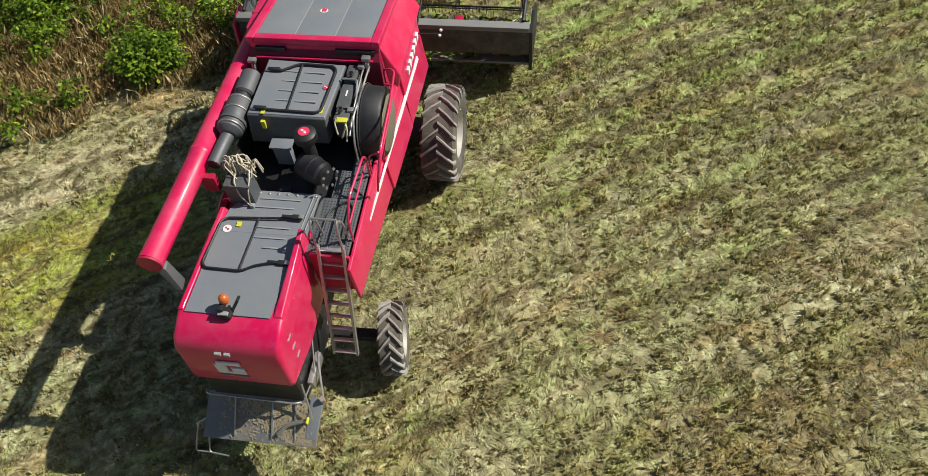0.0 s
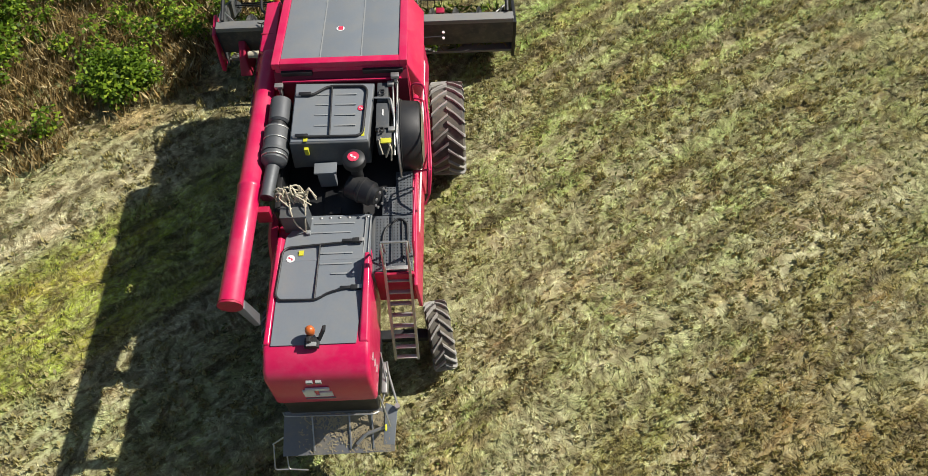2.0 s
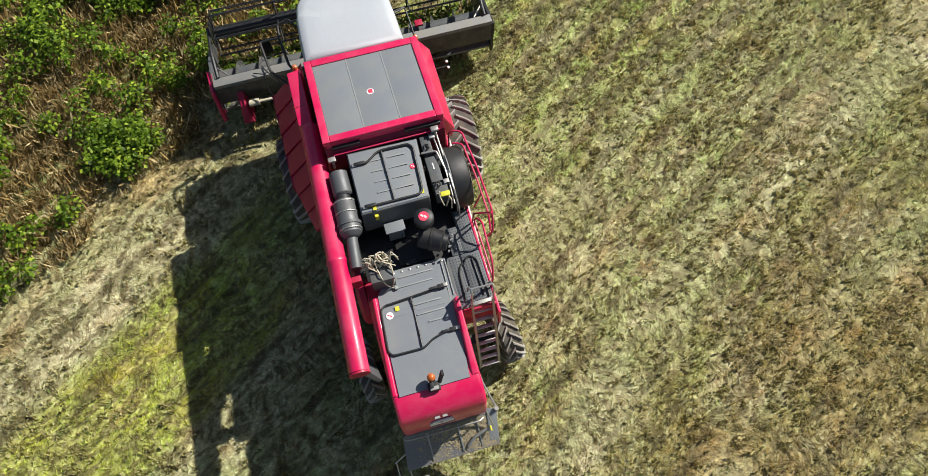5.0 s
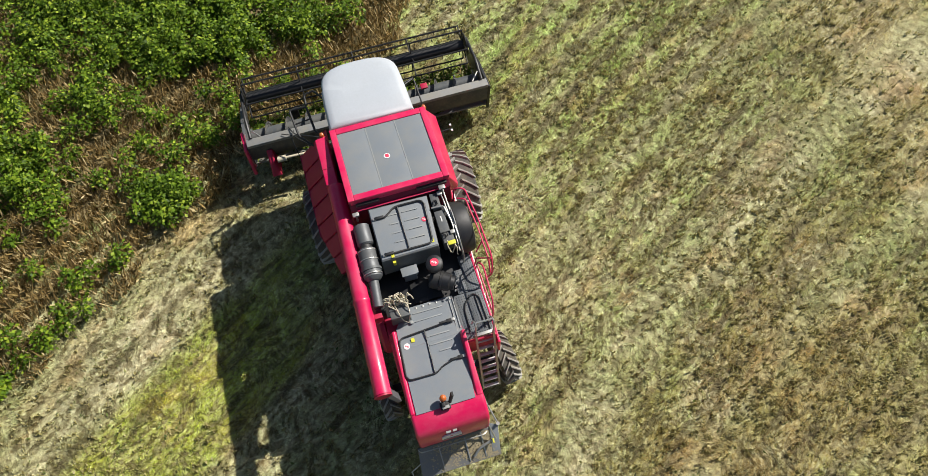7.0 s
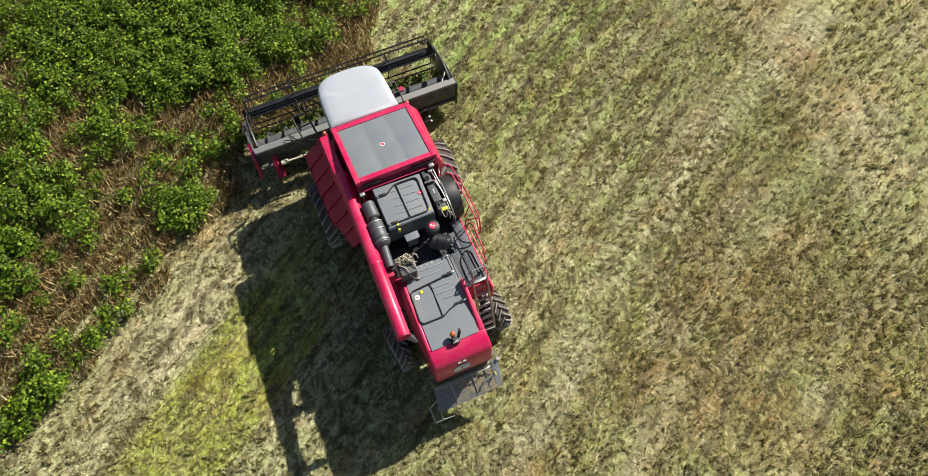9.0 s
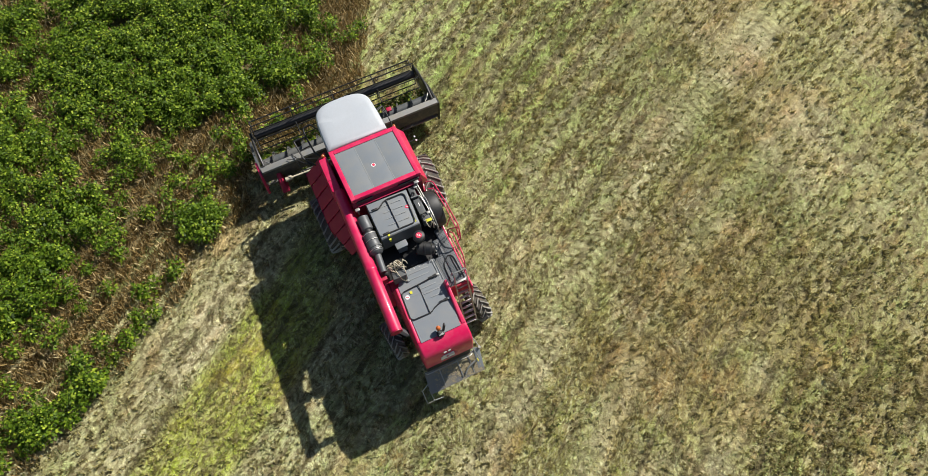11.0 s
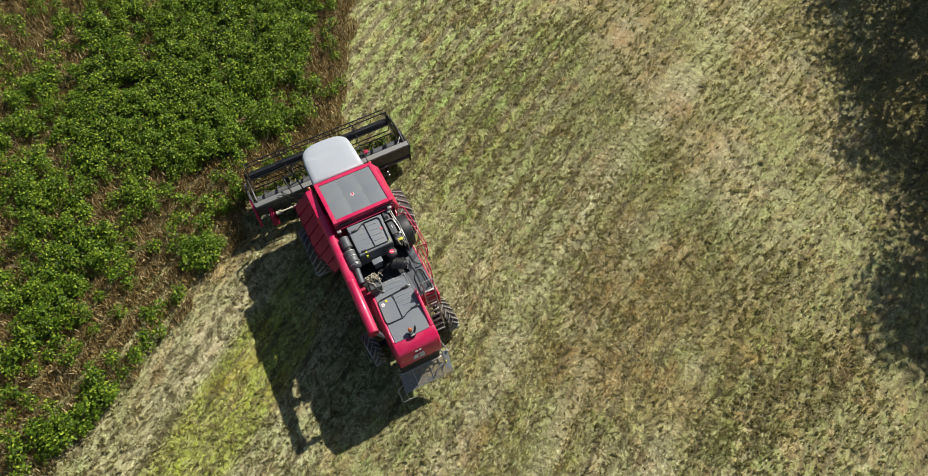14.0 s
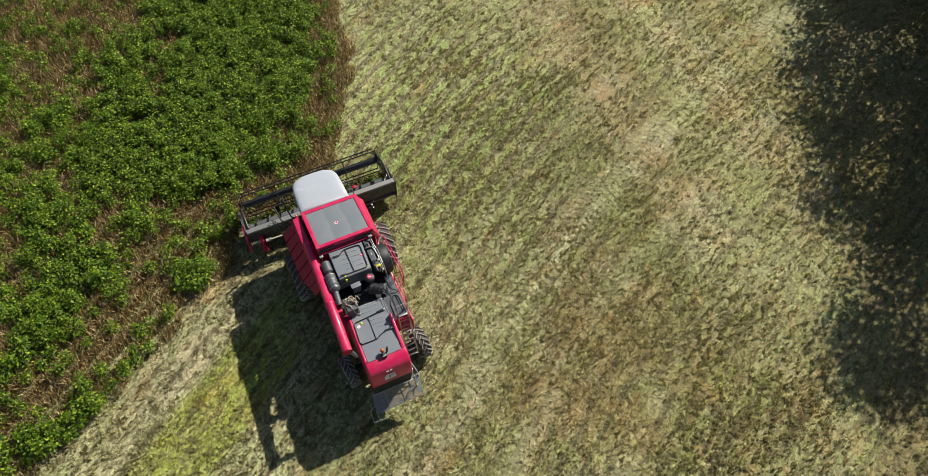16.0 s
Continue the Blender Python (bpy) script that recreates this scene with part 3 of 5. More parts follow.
box(bm, -0.37, -0.23, -0.04, 0.02, 3.33, 3.36, 0.01)
part("bracket_plate", bm, SEAM, bracket)
bm = B()
lathe(bm, (-0.31, 0.15, 3.38), (0, 0, 1), [(0, 0.06), (0.05, 0.068), (0.10, 0.062), (0.13, 0.04), (0.14, 0.01)], 20)
part("beacon", bm, ORANGE, combine, "amber rotating beacon")

# -- rear chopper and spreader
bm = B()
hull(bm, [(-0.95, -0.38, 1.25), (0.4, -0.38, 1.25), (0.4, 0.9, 1.0), (-0.95, 0.9, 1.0)],
     [(-0.98, -0.36, 2.2), (0.45, -0.36, 2.2), (0.45, 0.9, 2.0), (-0.98, 0.9, 2.0)], 0.03)
part("chopper_housing", bm, BLACK, combine)
bm = B()
sheet(bm, [(-1.12, -0.93, 1.02), (0.62, -0.93, 1.05), (0.68, -0.36, 1.46), (-1.05, -0.36, 1.46)], 0.03)
spreader = part("spreader_tray", bm, BLUE_STEEL, combine, "dusty grey straw spreader tray under the hood")
for x in (-0.62, -0.05, 0.30):
    bm = B()
    hull(bm, [(x - 0.012, -0.9, 1.04), (x + 0.012, -0.9, 1.04), (x + 0.012, -0.42, 1.42), (x - 0.012, -0.42, 1.42)],
         [(x - 0.012, -0.88, 1.10), (x + 0.012, -0.88, 1.10), (x + 0.012, -0.42, 1.47), (x - 0.012, -0.42, 1.47)])
    part("vane", bm, STEEL, spreader, "", False)
bm = B()
tube(bm, [(-1.04, -0.40, 1.56), (-1.0, -0.47, 1.62), (0.35, -0.50, 1.64), (0.43, -0.45, 1.6)], 0.014, 0.05)
part("edge_bar", bm, STEEL, spreader)
bm = B()
hull(bm, [(0.45, -0.86, 1.08), (0.62, -0.86, 1.08), (0.70, -0.36, 1.44), (0.52, -0.30, 1.5)],
     [(0.45, -0.84, 1.12), (0.62, -0.84, 1.12), (0.70, -0.36, 1.48), (0.52, -0.30, 1.54)], 0.006)
part("side_plate", bm, GREY, spreader)
bm = B()
tube(bm, [(0.56, 0.25, 1.85), (0.58, 0.1, 1.75), (0.70, -0.33, 1.52)], 0.018, 0.04)
lathe(bm, (0.70, -0.36, 1.46), (0, 0, 1), [(0, 0.04), (0.1, 0.04)], 10)
tube(bm, [(0.46, -0.30, 1.9), (0.52, -0.45, 1.62), (0.58, -0.62, 1.36)], 0.014, 0.05)
tube(bm, [(0.48, 0.35, 2.0), (0.55, -0.05, 1.7), (0.46, -0.4, 1.6)], 0.012, 0.05)
box(bm, 0.47, 0.56, -0.2, 0.3, 1.5, 1.72, 0.02)
part("linkage", bm, STEEL, combine, "bare steel linkage rods")
bm = B()
box(bm, 0.50, 0.53, -0.70, -0.60, 1.36, 1.42, 0.01)
part("lever", bm, YELLOW, spreader, "yellow lever")
bm = B()
tube(bm, [(0.05, -0.82, 1.17), (0.2, -0.70, 1.28), (0.5, -0.62, 1.34)], 0.03, 0.05)
part("hose", bm, STEEL, spreader)
# straw chaff lying on the tray
rng = random.Random(4)
bm = B()
for k in range(5200):
    u, v = rng.random(), rng.random() ** 1.2
    if rng.random() > min(1, max(0.04, 1.6 * (u + v * 0.6 - 0.55))):
        continue
    c = Vector((-0.85 + 1.40 * u, -0.91 + 0.5 * v, 1.05 + 0.37 * v + rng.uniform(0.0, 0.02)))
    a = rng.uniform(0, math.pi)
    d = Vector((math.cos(a), math.sin(a), 0.72 * math.sin(a))).normalized() * rng.uniform(0.008, 0.028)
    w = d.cross(Vector((0, -0.58, 0.81))).normalized() * rng.uniform(0.004, 0.010)
    bm.faces.new([bm.verts.new(c + p) for p in (-d - w, -d + w, d + w, d - w)])
tagged(part("chaff", bm, CHAFF, spreader, "straw chaff lying on the tray", False), kind="stuff")
bm = B()
tube(bm, [(-1.10, -0.80, 0.95), (-1.08, -1.06, 0.72), (-0.78, -1.08, 0.70)], 0.012, 0.04)
tube(bm, [(-1.30, -0.72, 0.95), (-1.30, -1.06, 0.72), (-1.08, -1.06, 0.72)], 0.012, 0.04)
tube(bm, [(-1.32, -0.72, 0.95), (-1.0, -0.6, 1.15)], 0.012, 0)
tube(bm, [(-1.11, -0.78, 0.95), (-1.0, -0.7, 1.12)], 0.012, 0)
part("wire_guard", bm, STEEL, combine, "bent steel wire guard")

# -- engine bay
bm = B()
box(bm, -0.95, 1.06, 2.10, 4.2, 2.75, 2.98, 0.02)
box(bm, -0.98, -0.90, 2.1, 4.2, 2.9, 3.35, 0.01)
part("engine_bay", bm, BLACK, combine, "black open engine bay")
bm = B()
hull(bm, [(-0.72, 2.84, 3.4), (0.46, 2.88, 3.4), (0.54, 4.12, 3.4), (-0.70, 4.12, 3.4)],
     [(-0.71, 2.95, 3.87), (0.46, 2.98, 3.82), (0.53, 4.12, 3.82), (-0.70, 4.12, 3.87)], 0.02)
engine = part("engine_cover", bm, GREY_DARK, combine, "dark grey engine cover box")
bm = B()
hull(bm, [(-0.70, 2.97, 3.86), (0.45, 3.0, 3.81), (0.52, 4.10, 3.81), (-0.69, 4.10, 3.86)],
     [(-0.69, 2.98, 3.884), (0.44, 3.01, 3.834), (0.51, 4.09, 3.834), (-0.68, 4.09, 3.884)], 0.006)
part("cover_top", bm, GREY, engine, "grey pressed-steel lid")
bm = B()
tube(bm, [(-0.60, 3.86, 3.90), (-0.42, 3.84, 3.90), (-0.20, 4.00, 3.89), (-0.1, 4.02, 3.89), (0.36, 4.02, 3.87), (0.42, 3.94, 3.865), (0.37, 3.12, 3.86), (0.30, 3.06, 3.865), (-0.62, 3.05, 3.905)], 0.02, 0.07)
lid_frame = part("lid_frame", bm, BLACK, engine, "black tubular lid frame")
bm = B()
tube(bm, [(-0.12, 4.02, 3.89), (-0.12, 3.07, 3.885)], 0.014, 0)
part("lid_bar", bm, BLACK, lid_frame)
for x, y in ((-0.60, 3.86), (-0.60, 3.06)):
    bm = B()
    box(bm, x - 0.02, x + 0.17, y - 0.028, y + 0.028, 3.885, 3.935, 0.012)
    part("latch", bm, BLACK, lid_frame, "black rubber latch")
    bm = B()
    box(bm, x - 0.06, x + 0.01, y - 0.03, y + 0.03, 3.885, 3.92, 0.006)
    part("catch", bm, STEEL, lid_frame, "bright steel catch")
for k in range(4):
    for x0, x1, dz in ((-0.36, -0.16, 0.0), (-0.06, 0.26, -0.012)):
        bm = B()
        y = 3.26 + 0.2 * k
        box(bm, x0, x1, y, y + 0.02, 3.868 + dz, 3.880 + dz, 0.003)
        part("pressed_rib", bm, SEAM, engine)
sticker_round(0.33, 3.60, 3.846, 0.05, engine, DECAL_RED, WHITE)
sticker_flat(-0.50, -0.44, 2.97, 3.03, 3.886, engine)
sticker_flat(0.35, 0.395, 3.07, 3.24, 3.842, engine)
bm = B()
box(bm, -0.50, -0.44, 2.885, 2.93, 3.66, 3.8)
part("sticker", bm, YELLOW, engine, "small yellow warning sticker", False)
# cooler boxes beside the lid
bm = B()
box(bm, 0.57, 0.74, 3.75, 4.1, 3.45, 3.84, 0.015)
box(bm, 0.56, 0.76, 3.22, 3.7, 3.45, 3.83, 0.015)
box(bm, 0.57, 0.80, 2.98, 3.2, 3.45, 3.82, 0.02)
cooler = part("cooler_box", bm, GREY_DARK, combine, "dark grey cooler boxes with latches")
for y in (3.12, 3.85):
    bm = B()
    tube(bm, [(0.60, y, 3.85), (0.62, y + 0.07, 3.87), (0.68, y + 0.07, 3.87), (0.69, y, 3.87), (0.63, y - 0.02, 3.86)], 0.014, 0.02)
    part("latch", bm, BLACK, cooler, "black rubber latch")
bm = B()
box(bm, 0.655, 0.675, 3.45, 3.57, 3.832, 3.838)
part("sticker", bm, WHITE, cooler, "small white sticker", False)
bm = B()
tube(bm, [(0.53, 3.78, 3.86), (0.78, 3.76, 3.87), (0.84, 3.4, 3.86)], 0.018, 0.05)
tube(bm, [(0.80, 4.12, 3.8), (0.82, 3.9, 3.86), (0.84, 3.3, 3.86), (0.84, 2.8, 3.7)], 0.014, 0.06)
tube(bm, [(0.88, 4.14, 3.8), (0.88, 3.0, 3.88), (0.90, 2.75, 3.6), (0.90, 2.72, 3.2)], 0.016, 0.1)
part("pipe_run", bm, STEEL, combine, "thin bright pipes along the cooler")
bm = B()
tube(bm, [(0.60, 3.0, 3.82), (0.72, 2.96, 3.86), (0.78, 2.9, 3.8), (0.70, 2.84, 3.6)], 0.013, 0.04)
tube(bm, [(0.64, 3.02, 3.84), (0.62, 2.9, 3.85), (0.66, 2.82, 3.7)], 0.012, 0.04)
tube(bm, [(0.74, 3.0, 3.83), (0.80, 2.86, 3.78), (0.78, 2.78, 3.6)], 0.012, 0.04)
cabling = part("cable_loop", bm, HOSE, combine, "loose pale cables behind the cooler")
bm = B()
box(bm, 0.64, 0.80, 2.91, 3.0, 3.84, 3.87, 0.012)
part("cap", bm, YELLOW, cabling, "yellow filler cap")
for p in ((0.78, 4.05, 3.86), (0.84, 4.12, 3.84), (0.80, 3.18, 3.83)):
    bm = B()
    box(bm, p[0] - 0.05, p[0] + 0.05, p[1] - 0.04, p[1] + 0.04, p[2] - 0.03, p[2] + 0.03, 0.01)
    part("bracket", bm, STEEL, cooler)
# rotary air screen
bm = B()
lathe(bm, (0.88, 3.44, 3.32), (1, 0, 0), [(0, 0.50), (0.01, 0.56), (0.05, 0.575), (0.06, 0.555), (0.30, 0.54), (0.34, 0.51), (0.35, 0.1)], 44)
screen = part("air_screen", bm, BLACK, combine, "black drum-shaped rotary air screen")
bm = B()
lathe(bm, (1.236, 3.44, 3.32), (1, 0, 0), [(0, 0.44), (0.012, 0.42)], 40)
part("screen_face", bm, SCREEN, screen, "dusty pale mesh face")
bm = B()
bmesh.ops.create_cone(bm, segments=40, radius1=0.585, radius2=0.585, depth=0.02, matrix=pose(0.905, 3.44, 3.32, 0, 90, 0))
part("screen_rim", bm, STEEL, screen)
# exhaust
bm = B()
lathe(bm, (-0.92, 3.86, 3.76), (0, -1, 0), [(0, 0.13), (0.02, 0.165), (0.42, 0.165), (0.45, 0.13)], 26)
muffler = part("muffler", bm, ALU, combine, "dusty grey aluminised exhaust cannister")
bm = B()
lathe(bm, (-0.935, 3.41, 3.76), (0, -1, 0), [(0, 0.125), (0.08, 0.125)], 22)
part("clamp", bm, BLACK, muffler)
bm = B()
lathe(bm, (-0.94, 3.34, 3.74), (-0.02, -1, -0.03), [(0, 0.15), (0.02, 0.19), (0.60, 0.19), (0.61, 0.18), (0.66, 0.13), (0.68, 0.09)], 26)
can = part("muffler", bm, ALU, combine, "large grey exhaust cannister with heat shield")
bm = B()
lathe(bm, (-0.945, 2.92, 3.73), (-0.02, -1, -0.03), [(0, 0.205), (0.05, 0.205)], 26)
part("clamp", bm, GREY_DARK, can)
bm = B()
tube(bm, [(-0.96, 2.70, 3.70), (-0.98, 2.5, 3.70), (-1.01, 2.14, 3.68)], 0.098, 0.1, 18)
pipe = part("tail_pipe", bm, ALU, combine, "grey exhaust tail pipe")
bm = B()
lathe(bm, (-1.011, 2.138, 3.68), (0.05, -1, 0), [(0, 0.088), (0.004, 0.084)], 18)
part("pipe_mouth", bm, BLACK, pipe)
for y in (3.30, 3.10, 2.80):
    bm = B()
    lathe(bm, (-0.94, y, 3.74), (-0.02, -1, -0.03), [(0, 0.188), (0.006, 0.197), (0.018, 0.197), (0.024, 0.188)], 26)
    part("seam", bm, STEEL, can)
# air cleaner
bm = B()
lathe(bm, (0.26, 2.62, 3.25), (0, 0, 1), [(0, 0.09), (0.5, 0.09), (0.52, 0.15), (0.55, 0.17), (0.66, 0.165), (0.69, 0.13), (0.70, 0.02)], 28)
cleaner = part("air_cleaner", bm, BLACK, combine, "black mushroom-shaped air intake")
sticker_round(0.26, 2.62, 3.951, 0.085, cleaner, DECAL_RED, WHITE)
bm = B()
lathe(bm, (0.12, 2.52, 3.38), (0.92, -0.5, 0), [(0, 0.14), (0.02, 0.19), (0.20, 0.19), (0.21, 0.205), (0.25, 0.205), (0.26, 0.19), (0.40, 0.185), (0.43, 0.15), (0.50, 0.14), (0.51, 0.05)], 26)
part("filter_housing", bm, BLACK, combine, "black round filter housing")
for k in range(8):
    bm = B()
    a = 2 * math.pi * k / 8
    u = Vector((0.48, 0.88, 0)) * 0.15 * math.cos(a) + Vector((0, 0, 0.15)) * math.sin(a)
    disc(bm, Vector((0.598, 2.26, 3.38)) + u, (0.88, -0.48, 0), 0.022, 8, 0.02)
    part("bolt", bm, STEEL, cleaner)
bm = B()
box(bm, -0.40, -0.06, 2.66, 2.86, 3.46, 3.5, 0.012)
box(bm, -0.36, -0.10, 2.68, 2.8, 3.1, 3.46, 0.01)
part("step_plate", bm, GREY, combine, "grey step plate behind the engine box")
bm = B()
box(bm, -0.20, -0.02, 2.16, 2.26, 3.10, 3.14, 0.01)
box(bm, -0.3, 0.3, 2.2, 2.7, 2.98, 3.05, 0.02)
part("bay_bracket", bm, BLACK, combine)
# hydraulic block with hoses
bm = B()
box(bm, -0.84, -0.45, 1.86, 2.12, 3.12, 3.56, 0.02)
block = part("hydraulic_block", bm, GREY_DARK, combine, "dark grey hydraulic valve block")
rng = random.Random(9)
for k in range(20):
    bm = B()
    x = -0.90 + 0.023 * k
    y = 2.14 + rng.uniform(-0.06, 0.1)
    tube(bm, [(x, y, 3.55), (x + rng.uniform(-0.05, 0.05), y + 0.04, 3.68 + rng.uniform(0, 0.12)),
              (x + rng.uniform(-0.1, 0.14), y + rng.uniform(0.0, 0.16), 3.72 + rng.uniform(0, 0.1)), (x + rng.uniform(0.05, 0.18), y + rng.uniform(-0.1, 0.08), 3.56)], rng.uniform(0.009, 0.015), 0.07)
    part("hose", bm, HOSE, block, "dusty pale hydraulic hose")
for pts in (((-0.50, 2.16, 3.66), (-0.45, 2.0, 3.64), (-0.47, 1.84, 3.5), (-0.52, 1.82, 3.2)), ((-0.7, 2.1, 3.6), (-0.66, 1.9, 3.62), (-0.62, 1.83, 3.4), (-0.5, 1.8, 3.2))):
    bm = B()
    tube(bm, pts, 0.011, 0.08)
    part("cable", bm, HOSE, block)
bm = B()
box(bm, -0.50, -0.44, 1.76, 1.82, 3.18, 3.26, 0.01)
part("clip", bm, SEAM, block)

# -- walkway
walkway = None
for x0, x1, y0, y1 in ((0.50, 0.75, 1.16, 2.10), (0.755, 1.06, 1.16, 2.10), (0.60, 0.80, 2.11, 2.62), (0.805, 1.06, 2.11, 2.9)):
    bm = B()
    box(bm, x0, x1, y0, y1, 3.08, 3.12, 0.006)
    ob = part("walkway_plate", bm, PLATE, combine, "perforated grey walkway plate")
    walkway = walkway or ob
    bm = B()
    for i in range(int((x1 - x0) / 0.05)):
        for j in range(int((y1 - y0) / 0.05)):
            c = Vector((x0 + 0.03 + 0.05 * i, y0 + 0.03 + 0.05 * j, 3.12))
            a = [bm.verts.new(c + Vector((0.011 * math.cos(t), 0.011 * math.sin(t), 0))) for t in (0, 1.57, 3.14, 4.71)]
            b = [bm.verts.new(v.co + Vector((0, 0, 0.006))) for v in a]
            skin(bm, a, b)
            bm.faces.new(b)
    tagged(part("tread_studs", bm, BLACK, ob, "", False), kind="stuff")
bm = B()
tube(bm, [(1.0, 1.25, 3.14), (0.98, 1.95, 3.14), (0.86, 2.05, 3.14), (0.66, 1.88, 3.14), (0.62, 1.75, 3.14), (0.60, 1.3, 3.14)], 0.016, 0.06)
tube(bm, [(0.90, 1.98, 3.14), (0.92, 1.3, 3.14)], 0.012, 0)
part("walkway_frame", bm, BLACK, combine, "black tubular frame on the walkway")
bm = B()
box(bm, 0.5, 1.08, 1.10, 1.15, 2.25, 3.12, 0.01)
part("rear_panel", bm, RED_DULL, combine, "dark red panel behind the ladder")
bm = B()
box(bm, 0.44, 0.50, 1.1, 2.1, 2.9, 3.13, 0.008)
part("walkway_curb", bm, GREY_DARK, combine)

# -- ladder
top, low = Vector((0, 1.20, 3.20)), Vector((0, 0.47, 1.38))
bm = B()
for x in (0.66, 1.02):
    tube(bm, [(x, 1.42, 3.2), (x, 1.36, 3.62), (x, 1.22, 3.82), (x, 1.17, 3.7), (x, 1.13, 3.25)], 0.017, 0.08)
    hull(bm, [(x - 0.02, 1.14, 3.3), (x + 0.02, 1.14, 3.3), (x + 0.02, 0.44, 1.36), (x - 0.02, 0.44, 1.36)],
         [(x - 0.02, 1.20, 3.3), (x + 0.02, 1.20, 3.3), (x + 0.02, 0.50, 1.36), (x - 0.02, 0.50, 1.36)])
tube(bm, [(0.66, 1.25, 3.81), (1.02, 1.25, 3.81)], 0.017, 0)
ladder = part("ladder", bm, STEEL, combine, "bare steel access ladder at the rear")
for k in range(9):
    t = (k + 0.15) / 8.3
    c = top.lerp(low, t)
    bm = B()
    box(bm, 0.67, 1.01, c.y - 0.035, c.y + 0.03, c.z - 0.012, c.z + 0.012, 0.006)
    part("rung", bm, STEEL, ladder)

# -- handrails
bm = B()
tube(bm, [(1.10, 4.12, 3.1), (1.10, 4.10, 3.80), (1.30, 4.02, 3.86), (1.36, 3.3, 3.88), (1.38, 2.45, 3.86), (1.34, 2.22, 3.5), (1.26, 2.3, 3.1)], 0.018, 0.12)
tube(bm, [(1.12, 3.95, 3.62), (1.28, 3.88, 3.66), (1.33, 3.2, 3.66), (1.34, 2.5, 3.62), (1.32, 2.28, 3.4)], 0.016, 0.1)
tube(bm, [(1.34, 2.9, 3.64), (1.22, 2.9, 3.1)], 0.015, 0)
tube(bm, [(1.36, 2.42, 3.84), (1.12, 2.62, 3.5), (1.10, 2.62, 3.1)], 0.016, 0.06)
part("handrail", bm, RED, combine, "red tubular handrail beside the air screen")
bm = B()
tube(bm, [(1.10, 2.55, 3.1), (1.12, 2.5, 3.6), (1.16, 2.3, 3.86), (1.12, 1.6, 3.86), (1.09, 1.42, 3.6), (1.08, 1.40, 3.1)], 0.017, 0.1)
tube(bm, [(1.10, 2.5, 3.5), (1.10, 1.42, 3.5)], 0.015, 0)
part("handrail", bm, RED, combine, "red tubular handrail along the walkway")

# -- grain tank
def zt(y):
    return 4.13 - (y - 4.35) * 0.171


bm = B()
hull(bm, [(-1.10, 4.22, 2.9), (1.12, 4.22, 2.9), (1.15, 6.22, 2.9), (-1.12, 6.22, 2.9)],
     [(-0.99, 4.24, zt(4.24) - 0.08), (1.05, 4.24, zt(4.24) - 0.08), (1.04, 6.16, zt(6.16) - 0.08), (-0.99, 6.16, zt(6.16) - 0.08)], 0.025)
tank = part("grain_tank", bm, RED, combine, "bright red grain tank")
for x0, x1, y0, y1 in ((-1.03, -0.90, 4.24, 6.14), (0.93, 1.06, 4.24, 6.14), (-0.90, 0.93, 4.24, 4.38), (-0.90, 0.93, 5.99, 6.14)):
    bm = B()
    hull(bm, [(x0, y0, zt(y0) - 0.09), (x1, y0, zt(y0) - 0.09), (x1, y1, zt(y1) - 0.09), (x0, y1, zt(y1) - 0.09)],
         [(x0, y0, zt(y0) + 0.03), (x1, y0, zt(y0) + 0.03), (x1, y1, zt(y1) + 0.03), (x0, y1, zt(y1) + 0.03)], 0.015)
    part("tank_rim", bm, RED, tank)
for k, (x0, x1) in enumerate(((-0.898, -0.292), (-0.284, 0.342), (0.350, 0.928))):
    bm = B()
    hull(bm, [(x0, 4.382, zt(4.38) - 0.05), (x1, 4.382, zt(4.38) - 0.05), (x1, 5.988, zt(5.99) - 0.05), (x0, 5.988, zt(5.99) - 0.05)],
         [(x0, 4.382, zt(4.38) + 0.008), (x1, 4.382, zt(4.38) + 0.008), (x1, 5.988, zt(5.99) + 0.008), (x0, 5.988, zt(5.99) + 0.008)], 0.005)
    part("tank_cover", bm, GREY, tank, "flat grey tank cover sheet")
for x in (-0.288, 0.346):
    bm = B()
    hull(bm, [(x - 0.009, 4.39, zt(4.39)), (x + 0.009, 4.39, zt(4.39)), (x + 0.009, 5.98, zt(5.98)), (x - 0.009, 5.98, zt(5.98))],
         [(x - 0.009, 4.39, zt(4.39) + 0.014), (x + 0.009, 4.39, zt(4.39) + 0.014), (x + 0.009, 5.98, zt(5.98) + 0.014), (x - 0.009, 5.98, zt(5.98) + 0.014)])
    part("cover_seam", bm, SEAM, tank, "", False)
bm = B()
disc(bm, (-0.02, 5.12, zt(5.12) + 0.008), (0, 0.168, 0.985), 0.065)
logo = part("round_sticker", bm, WHITE, tank, "round white sticker with a red mark")
bm = B()
box(bm, -0.05, 0.02, 5.08, 5.16, zt(5.12) + 0.009, zt(5.12) + 0.019)
part("sticker_mark", bm, DECAL_RED, logo, "", False)
# right tank wing
bm = B()
hull(bm, [(1.00, 4.25, 3.5), (1.00, 6.2, 3.35), (1.24, 6.2, 3.2), (1.22, 4.3, 3.2)],
     [(1.04, 4.25, zt(4.25) - 0.03), (1.04, 6.14, zt(6.14) - 0.03), (1.30, 6.12, 3.36), (1.28, 4.35, 3.42)], 0.02)
part("tank_wing", bm, RED, tank)
# left ledge over the auger elbow
bm = B()
